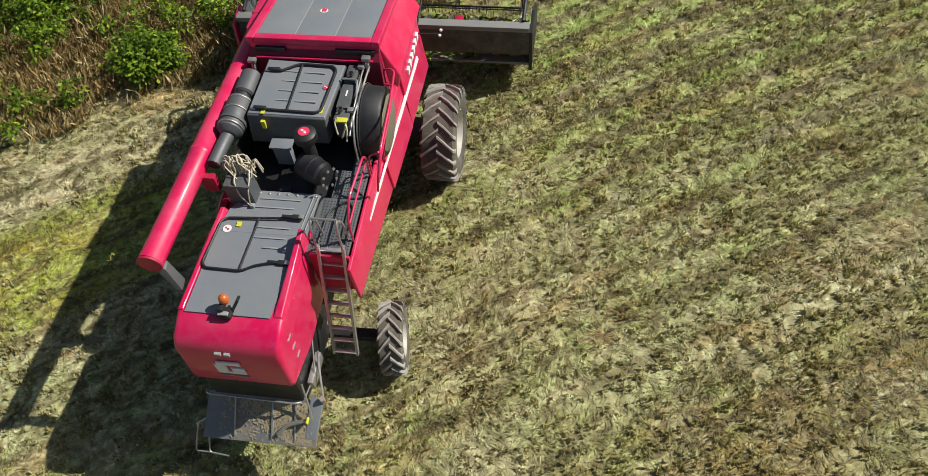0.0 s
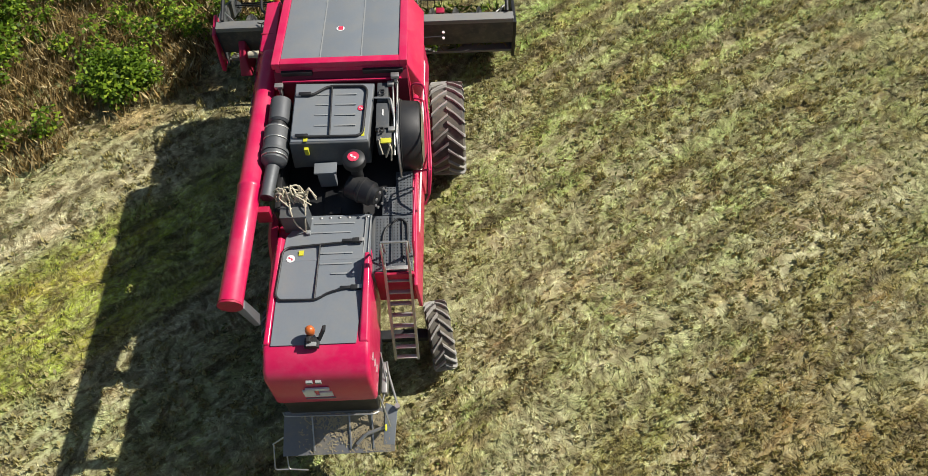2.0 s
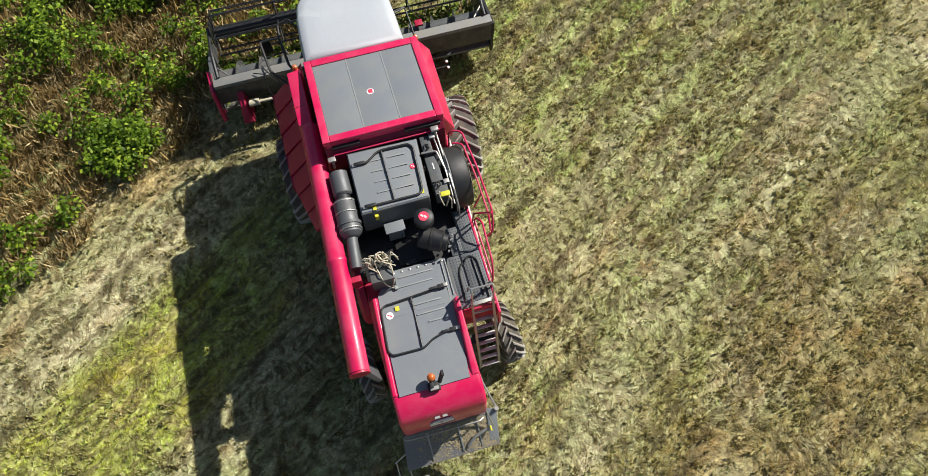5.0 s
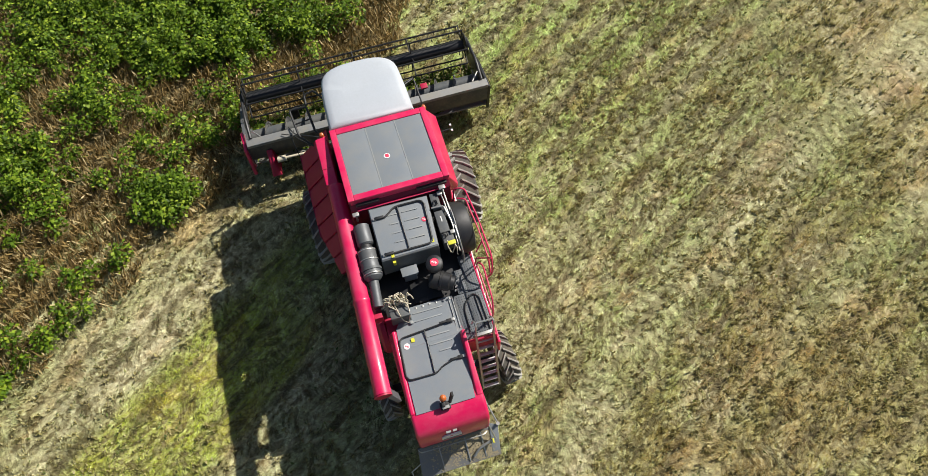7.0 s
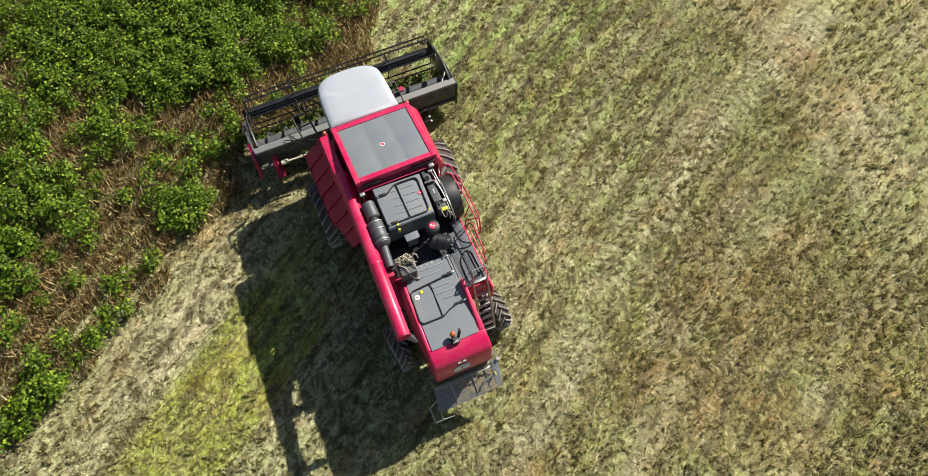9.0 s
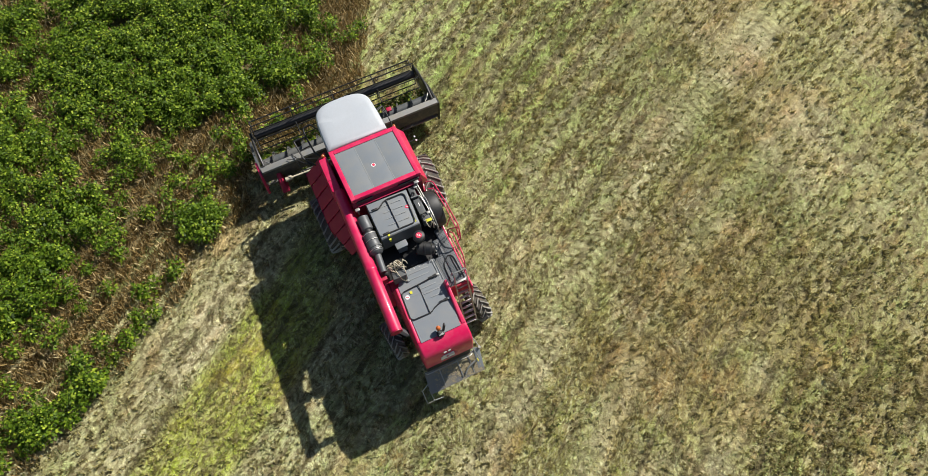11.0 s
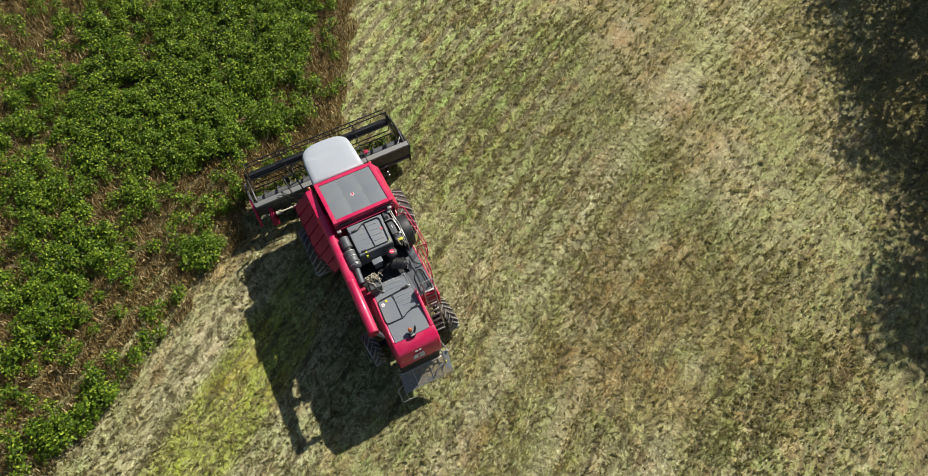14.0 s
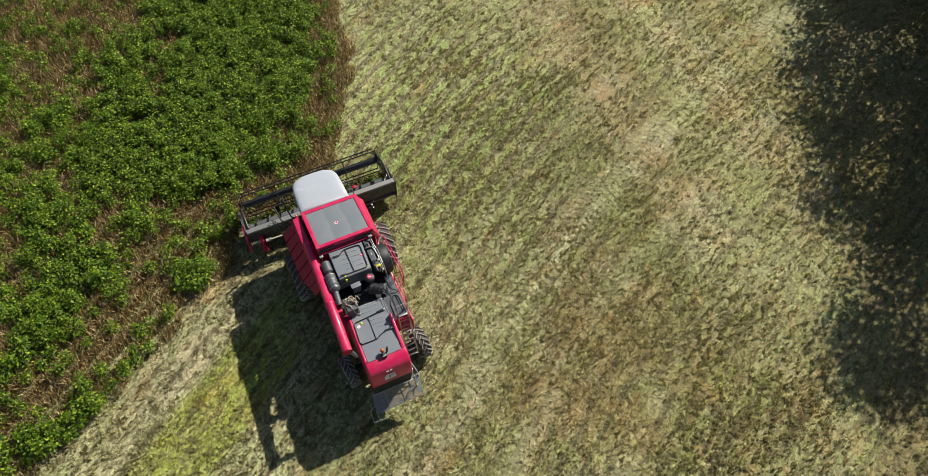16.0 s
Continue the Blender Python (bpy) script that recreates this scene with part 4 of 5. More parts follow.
hull(bm, [(-1.40, 4.9, 3.2), (-1.08, 4.7, 3.2), (-1.08, 6.15, 3.2), (-1.40, 6.1, 3.2)],
     [(-1.38, 4.98, 3.72), (-1.13, 4.84, 3.74), (-1.13, 6.12, 3.72), (-1.37, 6.10, 3.70)], 0.02)
ledge = part("auger_housing", bm, RED, combine, "red housing over the unloading auger elbow")
bm = B()
box(bm, -1.385, -1.13, 5.34, 5.36, 3.70, 3.728, 0.004)
part("joint", bm, RED_DULL, ledge)
# rear slope of the tank, its shade under the rim put into the red, and brackets
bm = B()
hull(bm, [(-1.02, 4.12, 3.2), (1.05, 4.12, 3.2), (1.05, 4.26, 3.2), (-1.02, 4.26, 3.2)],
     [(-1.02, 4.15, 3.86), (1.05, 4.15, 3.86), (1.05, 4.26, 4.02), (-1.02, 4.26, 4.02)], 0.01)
part("tank_rear", bm, RED_SHADED, tank)
for x0, x1 in ((-0.90, -0.42), (0.36, 0.98)):
    bm = B()
    box(bm, x0, x1, 4.185, 4.25, 3.955, 4.032, 0.006)
    part("vent_slot", bm, BLACK, tank, "black slot under the tank rim")
bm = B()
box(bm, -0.9, 0.95, 4.125, 4.16, 3.87, 3.90, 0.008)
part("tank_lip", bm, RED, tank)
for x, y, zz in ((-0.95, 4.08, 3.84), (0.86, 4.13, 3.93)):
    bm = B()
    box(bm, x - 0.07, x + 0.06, y - 0.05, y + 0.04, zz, zz + 0.06, 0.012)
    box(bm, x - 0.02, x + 0.02, y - 0.06, y + 0.06, zz - 0.2, zz, 0.008)
    part("bracket", bm, STEEL, tank)
for x, y, zz in ((1.06, 6.22, 3.62), (-1.2, 6.16, 3.66)):
    bm = B()
    lathe(bm, (x, y, zz), (0, 0, 1), [(0, 0.05), (0.07, 0.05), (0.11, 0.04), (0.13, 0.01)], 14)
    part("marker_lamp", bm, ORANGE, combine, "small amber marker lamp")

# -- unloading auger
bm = B()
lathe(bm, (-1.20, 4.95, 3.62), (-0.035, -1, 0.004), [(0, 0.15), (0.06, 0.175), (0.12, 0.17), (2.55, 0.165), (2.57, 0.178), (2.62, 0.178), (2.64, 0.165), (4.44, 0.165), (4.46, 0.17)], 30)
auger = part("unloading_auger", bm, RED, combine, "long glossy red unloading auger tube")
bm = B()
lathe(bm, (-1.357, 0.485, 3.638), (0, -1, 0), [(0, 0.172), (0.03, 0.172), (0.031, 0.14)], 30)
part("auger_ring", bm, RED_DULL, auger)
bm = B()
hull(bm, [(-1.36, 0.62, 3.56), (-1.22, 0.62, 3.50), (-1.20, 0.48, 3.50), (-1.36, 0.48, 3.56)],
     [(-1.17, 0.56, 3.16), (-1.09, 0.56, 3.14), (-1.06, 0.38, 3.14), (-1.14, 0.36, 3.16)], 0.012)
part("spout", bm, ALU, auger, "grey rubber discharge spout")
for y in (4.35, 3.2, 2.0):
    bm = B()
    box(bm, -1.22 - (4.95 - y) * 0.035 + 0.12, -0.98, y - 0.05, y + 0.05, 3.3, 3.6, 0.01)
    part("auger_saddle", bm, RED_DULL, combine)

# -- cab
bm = B()
outline = [(-1.02, 6.27), (-1.0, 6.9), (-0.97, 7.3)]
for k in range(9):
    a = math.pi - math.pi / 2 * k / 8
    outline.append((-0.07 + 0.88 * math.copysign(abs(math.cos(a)) ** 0.72, math.cos(a)), 7.32 + 0.58 * math.sin(a) ** 0.72))
for k in range(1, 9):
    a = math.pi / 2 - math.pi / 2 * k / 8
    outline.append((-0.07 + 0.88 * abs(math.cos(a)) ** 0.72, 7.32 + 0.58 * max(math.sin(a), 0) ** 0.72))
outline += [(0.84, 6.9), (0.86, 6.27)]
rings = []
cx, cy = -0.08, 6.95
for s, zz in ((0.97, 3.44), (1.0, 3.48), (1.0, 3.58), (0.985, 3.63), (0.94, 3.67), (0.80, 3.695), (0.5, 3.71)):
    rings.append([bm.verts.new((cx + (x - cx) * s, cy + (y - cy) * s, zz - (0.03 if y > 7.4 else 0))) for x, y in outline])
for a, b in zip(rings, rings[1:]):
    skin(bm, a, b)
bm.faces.new(rings[0][::-1])
bm.faces.new(rings[-1])
cab_roof = part("cab_roof", bm, ROOF, combine, "smooth pale grey rounded cab roof")
bm = B()
hull(bm, [(-0.85, 6.3, 1.7), (0.72, 6.3, 1.7), (0.72, 7.35, 1.7), (-0.85, 7.35, 1.7)],
     [(-0.85, 6.3, 2.1), (0.72, 6.3, 2.1), (0.72, 7.45, 2.1), (-0.85, 7.45, 2.1)], 0.03)
for x in (-0.88, 0.72):
    box(bm, x, x + 0.06, 6.3, 6.38, 2.1, 3.46, 0.01)
    box(bm, x, x + 0.06, 7.36, 7.43, 2.1, 3.46, 0.01)
cab = part("cab_frame", bm, BLACK, combine, "black cab frame and floor")
for c in (((-0.86, 6.39, 2.1), (-0.86, 7.35, 2.1), (-0.86, 7.35, 3.45), (-0.86, 6.39, 3.45)),
          ((0.75, 7.35, 2.1), (0.75, 6.39, 2.1), (0.75, 6.39, 3.45), (0.75, 7.35, 3.45)),
          ((-0.82, 7.42, 2.1), (0.71, 7.42, 2.1), (0.71, 7.62, 3.4), (-0.82, 7.62, 3.4))):
    bm = B()
    sheet(bm, c, 0.012)
    part("window_pane", bm, GLASS, cab, "dark tinted cab glass", False)
# mirrors and lamp arms
bm = B()
tube(bm, [(-1.1, 6.45, 3.0), (-1.34, 6.75, 3.0), (-1.40, 7.45, 3.0), (-1.79, 7.47, 2.96), (-1.72, 6.80, 2.9), (-1.45, 6.5, 2.8)], 0.026, 0.07)
tube(bm, [(-1.38, 7.1, 3.0), (-1.75, 7.1, 2.93)], 0.018, 0.0)
tube(bm, [(-0.92, 7.3, 3.2), (-1.15, 7.75, 3.1), (-1.38, 7.72, 3.05), (-1.40, 7.45, 3.0)], 0.024, 0.06)
part("mirror_bracket", bm, BLACK, combine, "black tubular mirror bracket")
bm = B()
hull(bm, [(-1.80, 7.50, 2.5), (-1.60, 7.54, 2.5), (-1.60, 7.58, 2.5), (-1.80, 7.54, 2.5)],
     [(-1.80, 7.46, 2.96), (-1.60, 7.50, 2.96), (-1.60, 7.55, 2.94), (-1.80, 7.51, 2.94)], 0.012)
part("mirror", bm, BLACK, combine, "black-backed rear mirror")
bm = B()
tube(bm, [(0.80, 7.2, 3.2), (1.12, 7.40, 3.1), (1.16, 6.9, 2.9), (1.1, 6.4, 2.6)], 0.018, 0.06)
tube(bm, [(0.82, 7.3, 3.15), (1.12, 7.42, 3.1)], 0.014, 0.0)
part("mirror_bracket", bm, BLACK, combine, "black tubular mirror bracket")
bm = B()
tube(bm, [(1.22, 6.0, 2.85), (1.62, 6.02, 2.85)], 0.014, 0)
arm = part("lamp_arm", bm, BLACK, combine)
for y in (5.98, 6.12):
    bm = B()
    lathe(bm, (1.62, y, 2.82), (0, 0, 1), [(0, 0.015), (0.02, 0.028), (0.04, 0.025)], 12)
    part("work_lamp", bm, WHITE, arm, "small pale work lamp")

# -- feeder house
bm = B()
hull(bm, [(-0.65, 6.2, 1.2), (0.6, 6.2, 1.2), (0.6, 7.8, 0.75), (-0.65, 7.8, 0.75)],
     [(-0.65, 6.2, 1.75), (0.6, 6.2, 1.75), (0.6, 7.8, 1.5), (-0.65, 7.8, 1.5)], 0.02)
part("feeder_house", bm, RED_DULL, combine)


# -- wheels
def wheel(x, y, radius, width, lugs, out, yaw=0.0):
    m = pose(x, y, radius, 0, 0, yaw)
    rim_r = radius * 0.50
    h = width / 2
    bm = B()
    lathe(bm, (-h * 0.75 * out, 0, 0), (out, 0, 0), [(0, rim_r), (h * 0.5, rim_r * 0.9), (h * 1.0, rim_r * 0.62), (h * 1.04, 0.18), (h * 1.2, 0.17), (h * 1.22, 0.05)], 32)
    lathe(bm, (h * 0.3 * out, 0, 0), (out, 0, 0), [(0, rim_r), (h * 0.55, rim_r * 1.04), (h * 0.6, rim_r * 0.99), (h * 0.1, rim_r * 0.9)], 32)
    w = part("wheel", bm, RIM, combine, "pale steel wheel rim")
    w.matrix_local = m
    bm = B()
    r = radius - 0.05
    prof = [(-h * 0.8, rim_r), (-h * 0.95, rim_r * 1.12), (-h, r * 0.80), (-h * 0.96, r * 0.93), (-h * 0.85, r * 0.985), (-h * 0.4, r), (0, r),
            (h * 0.4, r), (h * 0.85, r * 0.985), (h * 0.96, r * 0.93), (h, r * 0.80), (h * 0.95, rim_r * 1.12), (h * 0.8, rim_r)]
    rings = [ring(bm, (a, 0, 0), (1, 0, 0), b, 56) for a, b in prof]
    for a, b in zip(rings, rings[1:]):
        skin(bm, a, b)
    skin(bm, rings[-1], rings[0])
    tyre = part("tyre", bm, RUBBER, w, "dusty black tractor tyre")
    for side in (-1, 1):
        bm = B()
        cols = []
        for s, da, rr, tk in ((-0.03, 0.0, 1.0, 0.07), (0.45, -0.16, 1.0, 0.055), (0.9, -0.34, 0.985, 0.065), (1.02, -0.38, 0.90, 0.07)):
            quad = []
            for dr, dt in ((-0.02, -1), (0.05, -0.7), (0.05, 0.7), (-0.02, 1)):
                a = da * 0.85 * (0.92 / radius) ** 0.5 + dt * tk * 0.5 / radius
                rad = r * rr + dr
                quad.append(bm.verts.new((side * s * h, rad * math.sin(a), rad * math.cos(a))))
            cols.append(quad)
        for p, q in zip(cols, cols[1:]):
            skin(bm, p, q)
        bm.faces.new(cols[0])
        bm.faces.new(cols[-1][::-1])
        first = part("tread_lug", bm, MUD, w, "worn dusty tyre lug", False)
        for k in range(lugs):
            lug = first if k == 0 else new("tread_lug", first.data)
            lug.parent = w
            lug.matrix_local = pose(0, 0, 0, -360 * (k + (0.25 if side > 0 else -0.25)) / lugs)
            if k:
                tagged(lug, "worn dusty tyre lug")
    return w


wheel(1.63, 5.42, 0.93, 0.66, 21, 1)
wheel(-1.76, 5.42, 0.93, 0.66, 21, -1)
wheel(1.36, 1.14, 0.62, 0.40, 17, 1, 9)
wheel(-1.42, 1.14, 0.62, 0.40, 17, -1, 6)

# -- header
HX, HY = 3.08, 7.70
bm = B()
box(bm, -HX, HX, HY, HY + 0.06, 0.92, 1.56, 0.01)
header = part("header", bm, BACK_SHEET, combine, "grey cutting header back sheet, darkened as in shade")
bm = B()
box(bm, -HX, HX, HY - 0.04, HY + 0.17, 1.53, 1.64, 0.02)
part("top_beam", bm, BEAM, header, "pale grey box beam")
bm = B()
hull(bm, [(-HX, HY + 0.05, 0.60), (HX, HY + 0.05, 0.60), (HX, 8.72, 0.46), (-HX, 8.72, 0.46)],
     [(-HX, HY + 0.05, 0.66), (HX, HY + 0.05, 0.66), (HX, 8.72, 0.50), (-HX, 8.72, 0.50)])
part("table", bm, BLUE_STEEL, header, "dark worn steel table", False)
bm = B()
for k in range(40):
    x = -3.0 + k * 6.0 / 39
    cyl(bm, (x, 8.70, 0.48), (x, 8.84, 0.47), 0.022, 0.006, 6)
part("knife_guards", bm, BLACK, header, "row of pointed knife guards")
for s in (-1, 1):
    bm = B()
    hull(bm, [(s * HX, HY, 0.5), (s * HX, 9.4, 0.36), (s * HX, 9.75, 0.38), (s * HX, 9.35, 0.9), (s * HX, 8.6, 1.35), (s * HX, HY, 1.5)],
         [(s * (HX + 0.07), HY, 0.5), (s * (HX + 0.07), 9.4, 0.36), (s * (HX + 0.03), 9.75, 0.38), (s * (HX + 0.07), 9.35, 0.9), (s * (HX + 0.07), 8.6, 1.35), (s * (HX + 0.07), HY, 1.5)], 0.008)
    part("end_divider", bm, BLACK if s > 0 else GREY_DARK, header, "dark crop divider")
    bm = B()
    tube(bm, [(s * 2.95, 7.86, 1.66), (s * 2.96, 8.4, 1.78), (s * 2.96, 9.2, 1.62)], 0.04, 0.1)
    part("reel_arm", bm, BLACK, header)
    bm = B()
    cyl(bm, (s * 2.98, 8.25, 1.5), (s * 2.72, 7.88, 1.62), 0.018, seg=8)
    part("brace", bm, STEEL, header, "bright steel strut")
# cross auger with flights
bm = B()
cyl(bm, (-3.0, 8.32, 0.98), (3.0, 8.32, 0.98), 0.17, seg=20)
cross = part("cross_auger", bm, GREY_DARK, header, "cross auger with spiral flights")
for side in (-1, 1):
    bm = B()
    last = None
    for k in range(141):
        x = side * (2.98 - 2.3 * k / 140)
        a = side * 2 * math.pi * 4.5 * k / 140
        i = bm.verts.new((x, 8.32 + 0.16 * math.cos(a), 0.98 + 0.16 * math.sin(a)))
        o = bm.verts.new((x, 8.32 + 0.30 * math.cos(a), 0.98 + 0.30 * math.sin(a)))
        if last:
            bm.faces.new((last[0], i, o, last[1]))
        last = (i, o)
    bmesh.ops.solidify(bm, geom=bm.faces[:], thickness=0.008)
    part("flight", bm, BEAM, cross, "worn steel flight")
for x, c in ((1.55, RED_DULL), (-0.4, RED_DULL)):
    bm = B()
    box(bm, x - 0.08, x + 0.10, 8.26, 8.42, 1.24, 1.30, 0.02)
    part("feed_guard", bm, c, header, "small red cover")
for x in (1.9, 2.15, 2.55, -2.3, -1.9):
    bm = B()
    hull(bm, [(x, 7.95, 0.66), (x + 0.26, 7.95, 0.66), (x + 0.22, 8.12, 0.66), (x + 0.02, 8.1, 0.66)],
         [(x, 7.84, 1.2), (x + 0.26, 7.84, 1.2), (x + 0.22, 7.9, 1.22), (x + 0.02, 7.9, 1.22)], 0.01)
    part("stripper", bm, BLUE_STEEL, header)
# reel
RY, RZ = 9.12, 1.52
bm = B()
lathe(bm, (-2.86, RY, RZ), (1, 0, 0), [(0, 0.06), (0.02, 0.13), (5.70, 0.13), (5.72, 0.06)], 18)
reel = part("reel_tube", bm, BLACK, header, "thick black reel tube")
bat_r, nb = 0.50, 6
spokes = (-2.84, -1.45, 0.0, 1.45, 2.84)
for k in range(nb):
    a = radians(22 + 60 * k)
    y, z = RY + bat_r * math.cos(a), RZ + bat_r * math.sin(a)
    bm = B()
    cyl(bm, (-2.86, y, z), (2.86, y, z), 0.017, seg=6)
    cyl(bm, (-2.86, y + 0.05, z - 0.1), (2.86, y + 0.05, z - 0.1), 0.010, seg=5)
    bat = part("reel_bat", bm, BLACK, header, "thin black reel bat")
    if k == 0:
        bm = B()
        cyl(bm, (0, 0, 0), (0, 0.05, -0.24), 0.007, seg=4)
        tine = part("tine", bm, BLACK, header, "", False)
        tine.location = (-2.8, y, z)
    for i in range(38):
        if k or i:
            ob = new("tine", tine.data)
            ob.parent = header
            ob.location = (-2.8 + i * 5.6 / 37, y, z)
    for x in spokes:
        bm = B()
        cyl(bm, (x, RY, RZ), (x, y, z), 0.016, seg=6)
        part("spoke", bm, BLACK, reel)
for x in (-2.90, 2.90):
    bm = B()
    lathe(bm, (x - 0.012, RY, RZ), (1, 0, 0), [(0, 0.30), (0.024, 0.30)], 24)
    part("reel_disc", bm, BLACK, reel)
# cut plants lying on the table and caught under the reel
rng = random.Random(9)
for name, mat, count, words in (("cut_stalks", CROP_DRY, 2600, "cut dry stalks on the table"), ("cut_leaves", CROP_LEAF, 2400, "cut green leaves on the table")):
    bm = B()
    for k in range(count):
        y = rng.uniform(7.82, 9.05)
        x = rng.uniform(-3.0, 3.0)
        if rng.random() < 0.35 * math.sin(x * 5.1) ** 2:
            continue
        c = Vector((x, y, 0.66 - 0.12 * (y - 7.75) + rng.uniform(0.02, 0.30)))
        d = Vector((rng.gauss(0, 1), rng.gauss(0, 1), rng.gauss(0, 0.35))).normalized() * rng.uniform(0.05, 0.16)
        w = d.cross(Vector((rng.gauss(0, 0.4), rng.gauss(0, 0.4), 1))).normalized() * rng.uniform(0.008, 0.014) * (1.0 if mat is CROP_DRY else 3.0)
        bm.faces.new([bm.verts.new(c + p) for p in (-d, w, d, -w)])
    tagged(part(name, bm, mat, header, words, False), kind="stuff")
# left drive shields and shaft
bm = B()
hull(bm, [(-3.2, 7.45, 0.6), (-3.11, 7.45, 0.6), (-3.11, 8.1, 0.6), (-3.2, 8.1, 0.6)],
     [(-3.19, 7.62, 1.5), (-3.11, 7.62, 1.5), (-3.11, 8.15, 1.58), (-3.19, 8.15, 1.58)], 0.03)
part("drive_shield", bm, RED, header, "red drive shield at the header end")
bm = B()
hull(bm, [(-2.75, 7.2, 0.7), (-2.5, 7.2, 0.7), (-2.45, 7.66, 0.7), (-2.75, 7.66, 0.7)],
     [(-2.7, 7.4, 1.1), (-2.58, 7.4, 1.1), (-2.55, 7.66, 1.3), (-2.7, 7.66, 1.3)], 0.03)
part("gear_cover", bm, RED_DULL, header, "red gearbox cover")
bm = B()
cyl(bm, (-2.5, 7.42, 1.12), (-2.28, 7.42, 1.12), 0.075, seg=14)
cyl(bm, (-2.28, 7.42, 1.12), (-1.5, 7.40, 1.12), 0.032, seg=12)
part("drive_shaft", bm, HOSE, header, "pale plastic-sleeved drive shaft")
bm = B()
tube(bm, [(-0.7, 6.9, 1.9), (-1.2, 7.3, 1.75), (-1.9, 7.62, 1.72), (-2.0, 7.9, 1.66)], 0.014, 0.2)
tube(bm, [(-0.7, 6.8, 1.85), (-1.5, 7.0, 1.9), (-1.95, 7.6, 1.75), (-2.2, 7.75, 1.68)], 0.012, 0.2)
tube(bm, [(-1.85, 6.6, 2.3), (-1.95, 7.2, 2.2), (-1.9, 7.75, 1.7)], 0.011, 0.2)
part("hydraulic_hose", bm, BLACK, combine, "black hydraulic hoses to the header")


# ================= the field =================
def lattice(seed, n=256):
    return np.random.RandomState(seed).rand(n, n)


TABLES = {s: lattice(s) for s in range(12)}


def vnoise(x, y, scale, seed=0):
    t = TABLES[seed]
    n = len(t)
    u, v = np.asarray(x) / scale + 100.37 * seed, np.asarray(y) / scale + 57.11 * seed
    i, j = np.floor(u).astype(int), np.floor(v).astype(int)
    f, g = u - i, v - j
    f, g = f * f * (3 - 2 * f), g * g * (3 - 2 * g)
    a, b, c, d = t[i % n, j % n], t[(i + 1) % n, j % n], t[i % n, (j + 1) % n], t[(i + 1) % n, (j + 1) % n]
    return (a * (1 - f) + b * f) * (1 - g) + (c * (1 - f) + d * f) * g


def row_place(x, y):
    """Way across and along the drill rows."""
    x, y = np.asarray(x), np.asarray(y)
    line = ROW_NEAR * x - (ROW_NEAR - ROW_FAR) * 2 * np.log1p(np.exp((np.minimum(x, 60) - 9) / 2))
    return (y - line) * 0.85, x * ROW_C + y * ROW_S


def to_rows(x, y, pitch, spread):
    u = row_place(x, y)[0]
    d = np.round(u / pitch) * pitch + RS.normal(0, spread, len(x)) - u
    return x - ROW_S * d, y + ROW_C * d


def row_heading(x, y):
    return np.full(np.shape(x), ROW_TURN)


def ground_height(x, y):
    u = row_place(x, y)[0]
    return 0.05 * (vnoise(x, y, 0.55, 1) - 0.5) + 0.06 * (vnoise(x, y, 2.2, 2) - 0.5) + 0.022 * np.sin(u * 2 * math.pi / 0.76 + 1.5 * vnoise(x, y, 2.0, 3))


# the edge of the standing crop: along the cut side, before the header, and up the other side
EDGE = np.array([(-60, -20), (-14, 1.8), (-11, 3.0), (-9, 4.2), (-7, 5.6), (-5, 7.4), (-3.5, 9.0), (-1.0, 9.9), (1.4, 11.0), (2.3, 12.4), (2.8, 14.3), (3.8, 16.8), (4.6, 19.5), (5.0, 22.3), (6.0, 30), (9, 90)])


def along_side(x, y):
    """0 before the header, 1 well along the crop's cut side."""
    way = np.maximum((np.asarray(x) - CX) * SIDE_A[0] + (np.asarray(y) - CY) * SIDE_A[1], 0)
    t = np.clip((way - 1.0) / 4.0, 0, 1)
    return t * t * (3 - 2 * t)


def crop_depth(x, y):
    """How far a place lies inside the crop's edge."""
    x, y = np.asarray(x, float), np.asarray(y, float)
    best, side = np.full(x.shape, 1e9), np.zeros(x.shape)
    for (ax, ay), (bx, by) in zip(EDGE, EDGE[1:]):
        dx, dy = bx - ax, by - ay
        t = np.clip(((x - ax) * dx + (y - ay) * dy) / (dx * dx + dy * dy), 0, 1)
        far = np.hypot(x - ax - t * dx, y - ay - t * dy)
        near = far < best
        best = np.where(near, far, best)
        side = np.where(near, np.sign(dx * (y - ay) - dy * (x - ax)), side)
    return best * side


def in_crop(x, y, margin=0.0):
    wob = 1.3 * (vnoise(x, y, 2.6, 4) - 0.5) + 0.7 * (vnoise(x, y, 0.8, 5) - 0.5)
    ok = crop_depth(x, y) > wob + margin
    under = (np.abs(x) < 3.35) & (y < 9.25)
    return ok & ~under


def axis_steps(lo, hi, step, reach):
    mid = np.arange(lo, hi, step)
    far = step * 1.35 ** np.arange(1, 40)
    far = np.cumsum(far)
    far = far[far < reach]
    return np.concatenate([lo - far[::-1], mid, hi + far])


gx, gy = axis_steps(-17, 36, 0.17, 2500), axis_steps(-13, 31, 0.17, 2500)
X, Y = np.meshgrid(gx, gy, indexing="ij")
Z = ground_height(X, Y)
far = np.clip((np.hypot(X - 8, Y - 8) - 40) / 30, 0, 1)
Z = Z * (1 - far)
nx, ny = X.shape
verts = np.stack([X.ravel(), Y.ravel(), Z.ravel()], 1)
ii, jj = np.meshgrid(np.arange(nx - 1), np.arange(ny - 1), indexing="ij")
base = (ii * ny + jj).ravel()
faces = np.stack([base, base + ny, base + ny + 1, base + 1], 1)


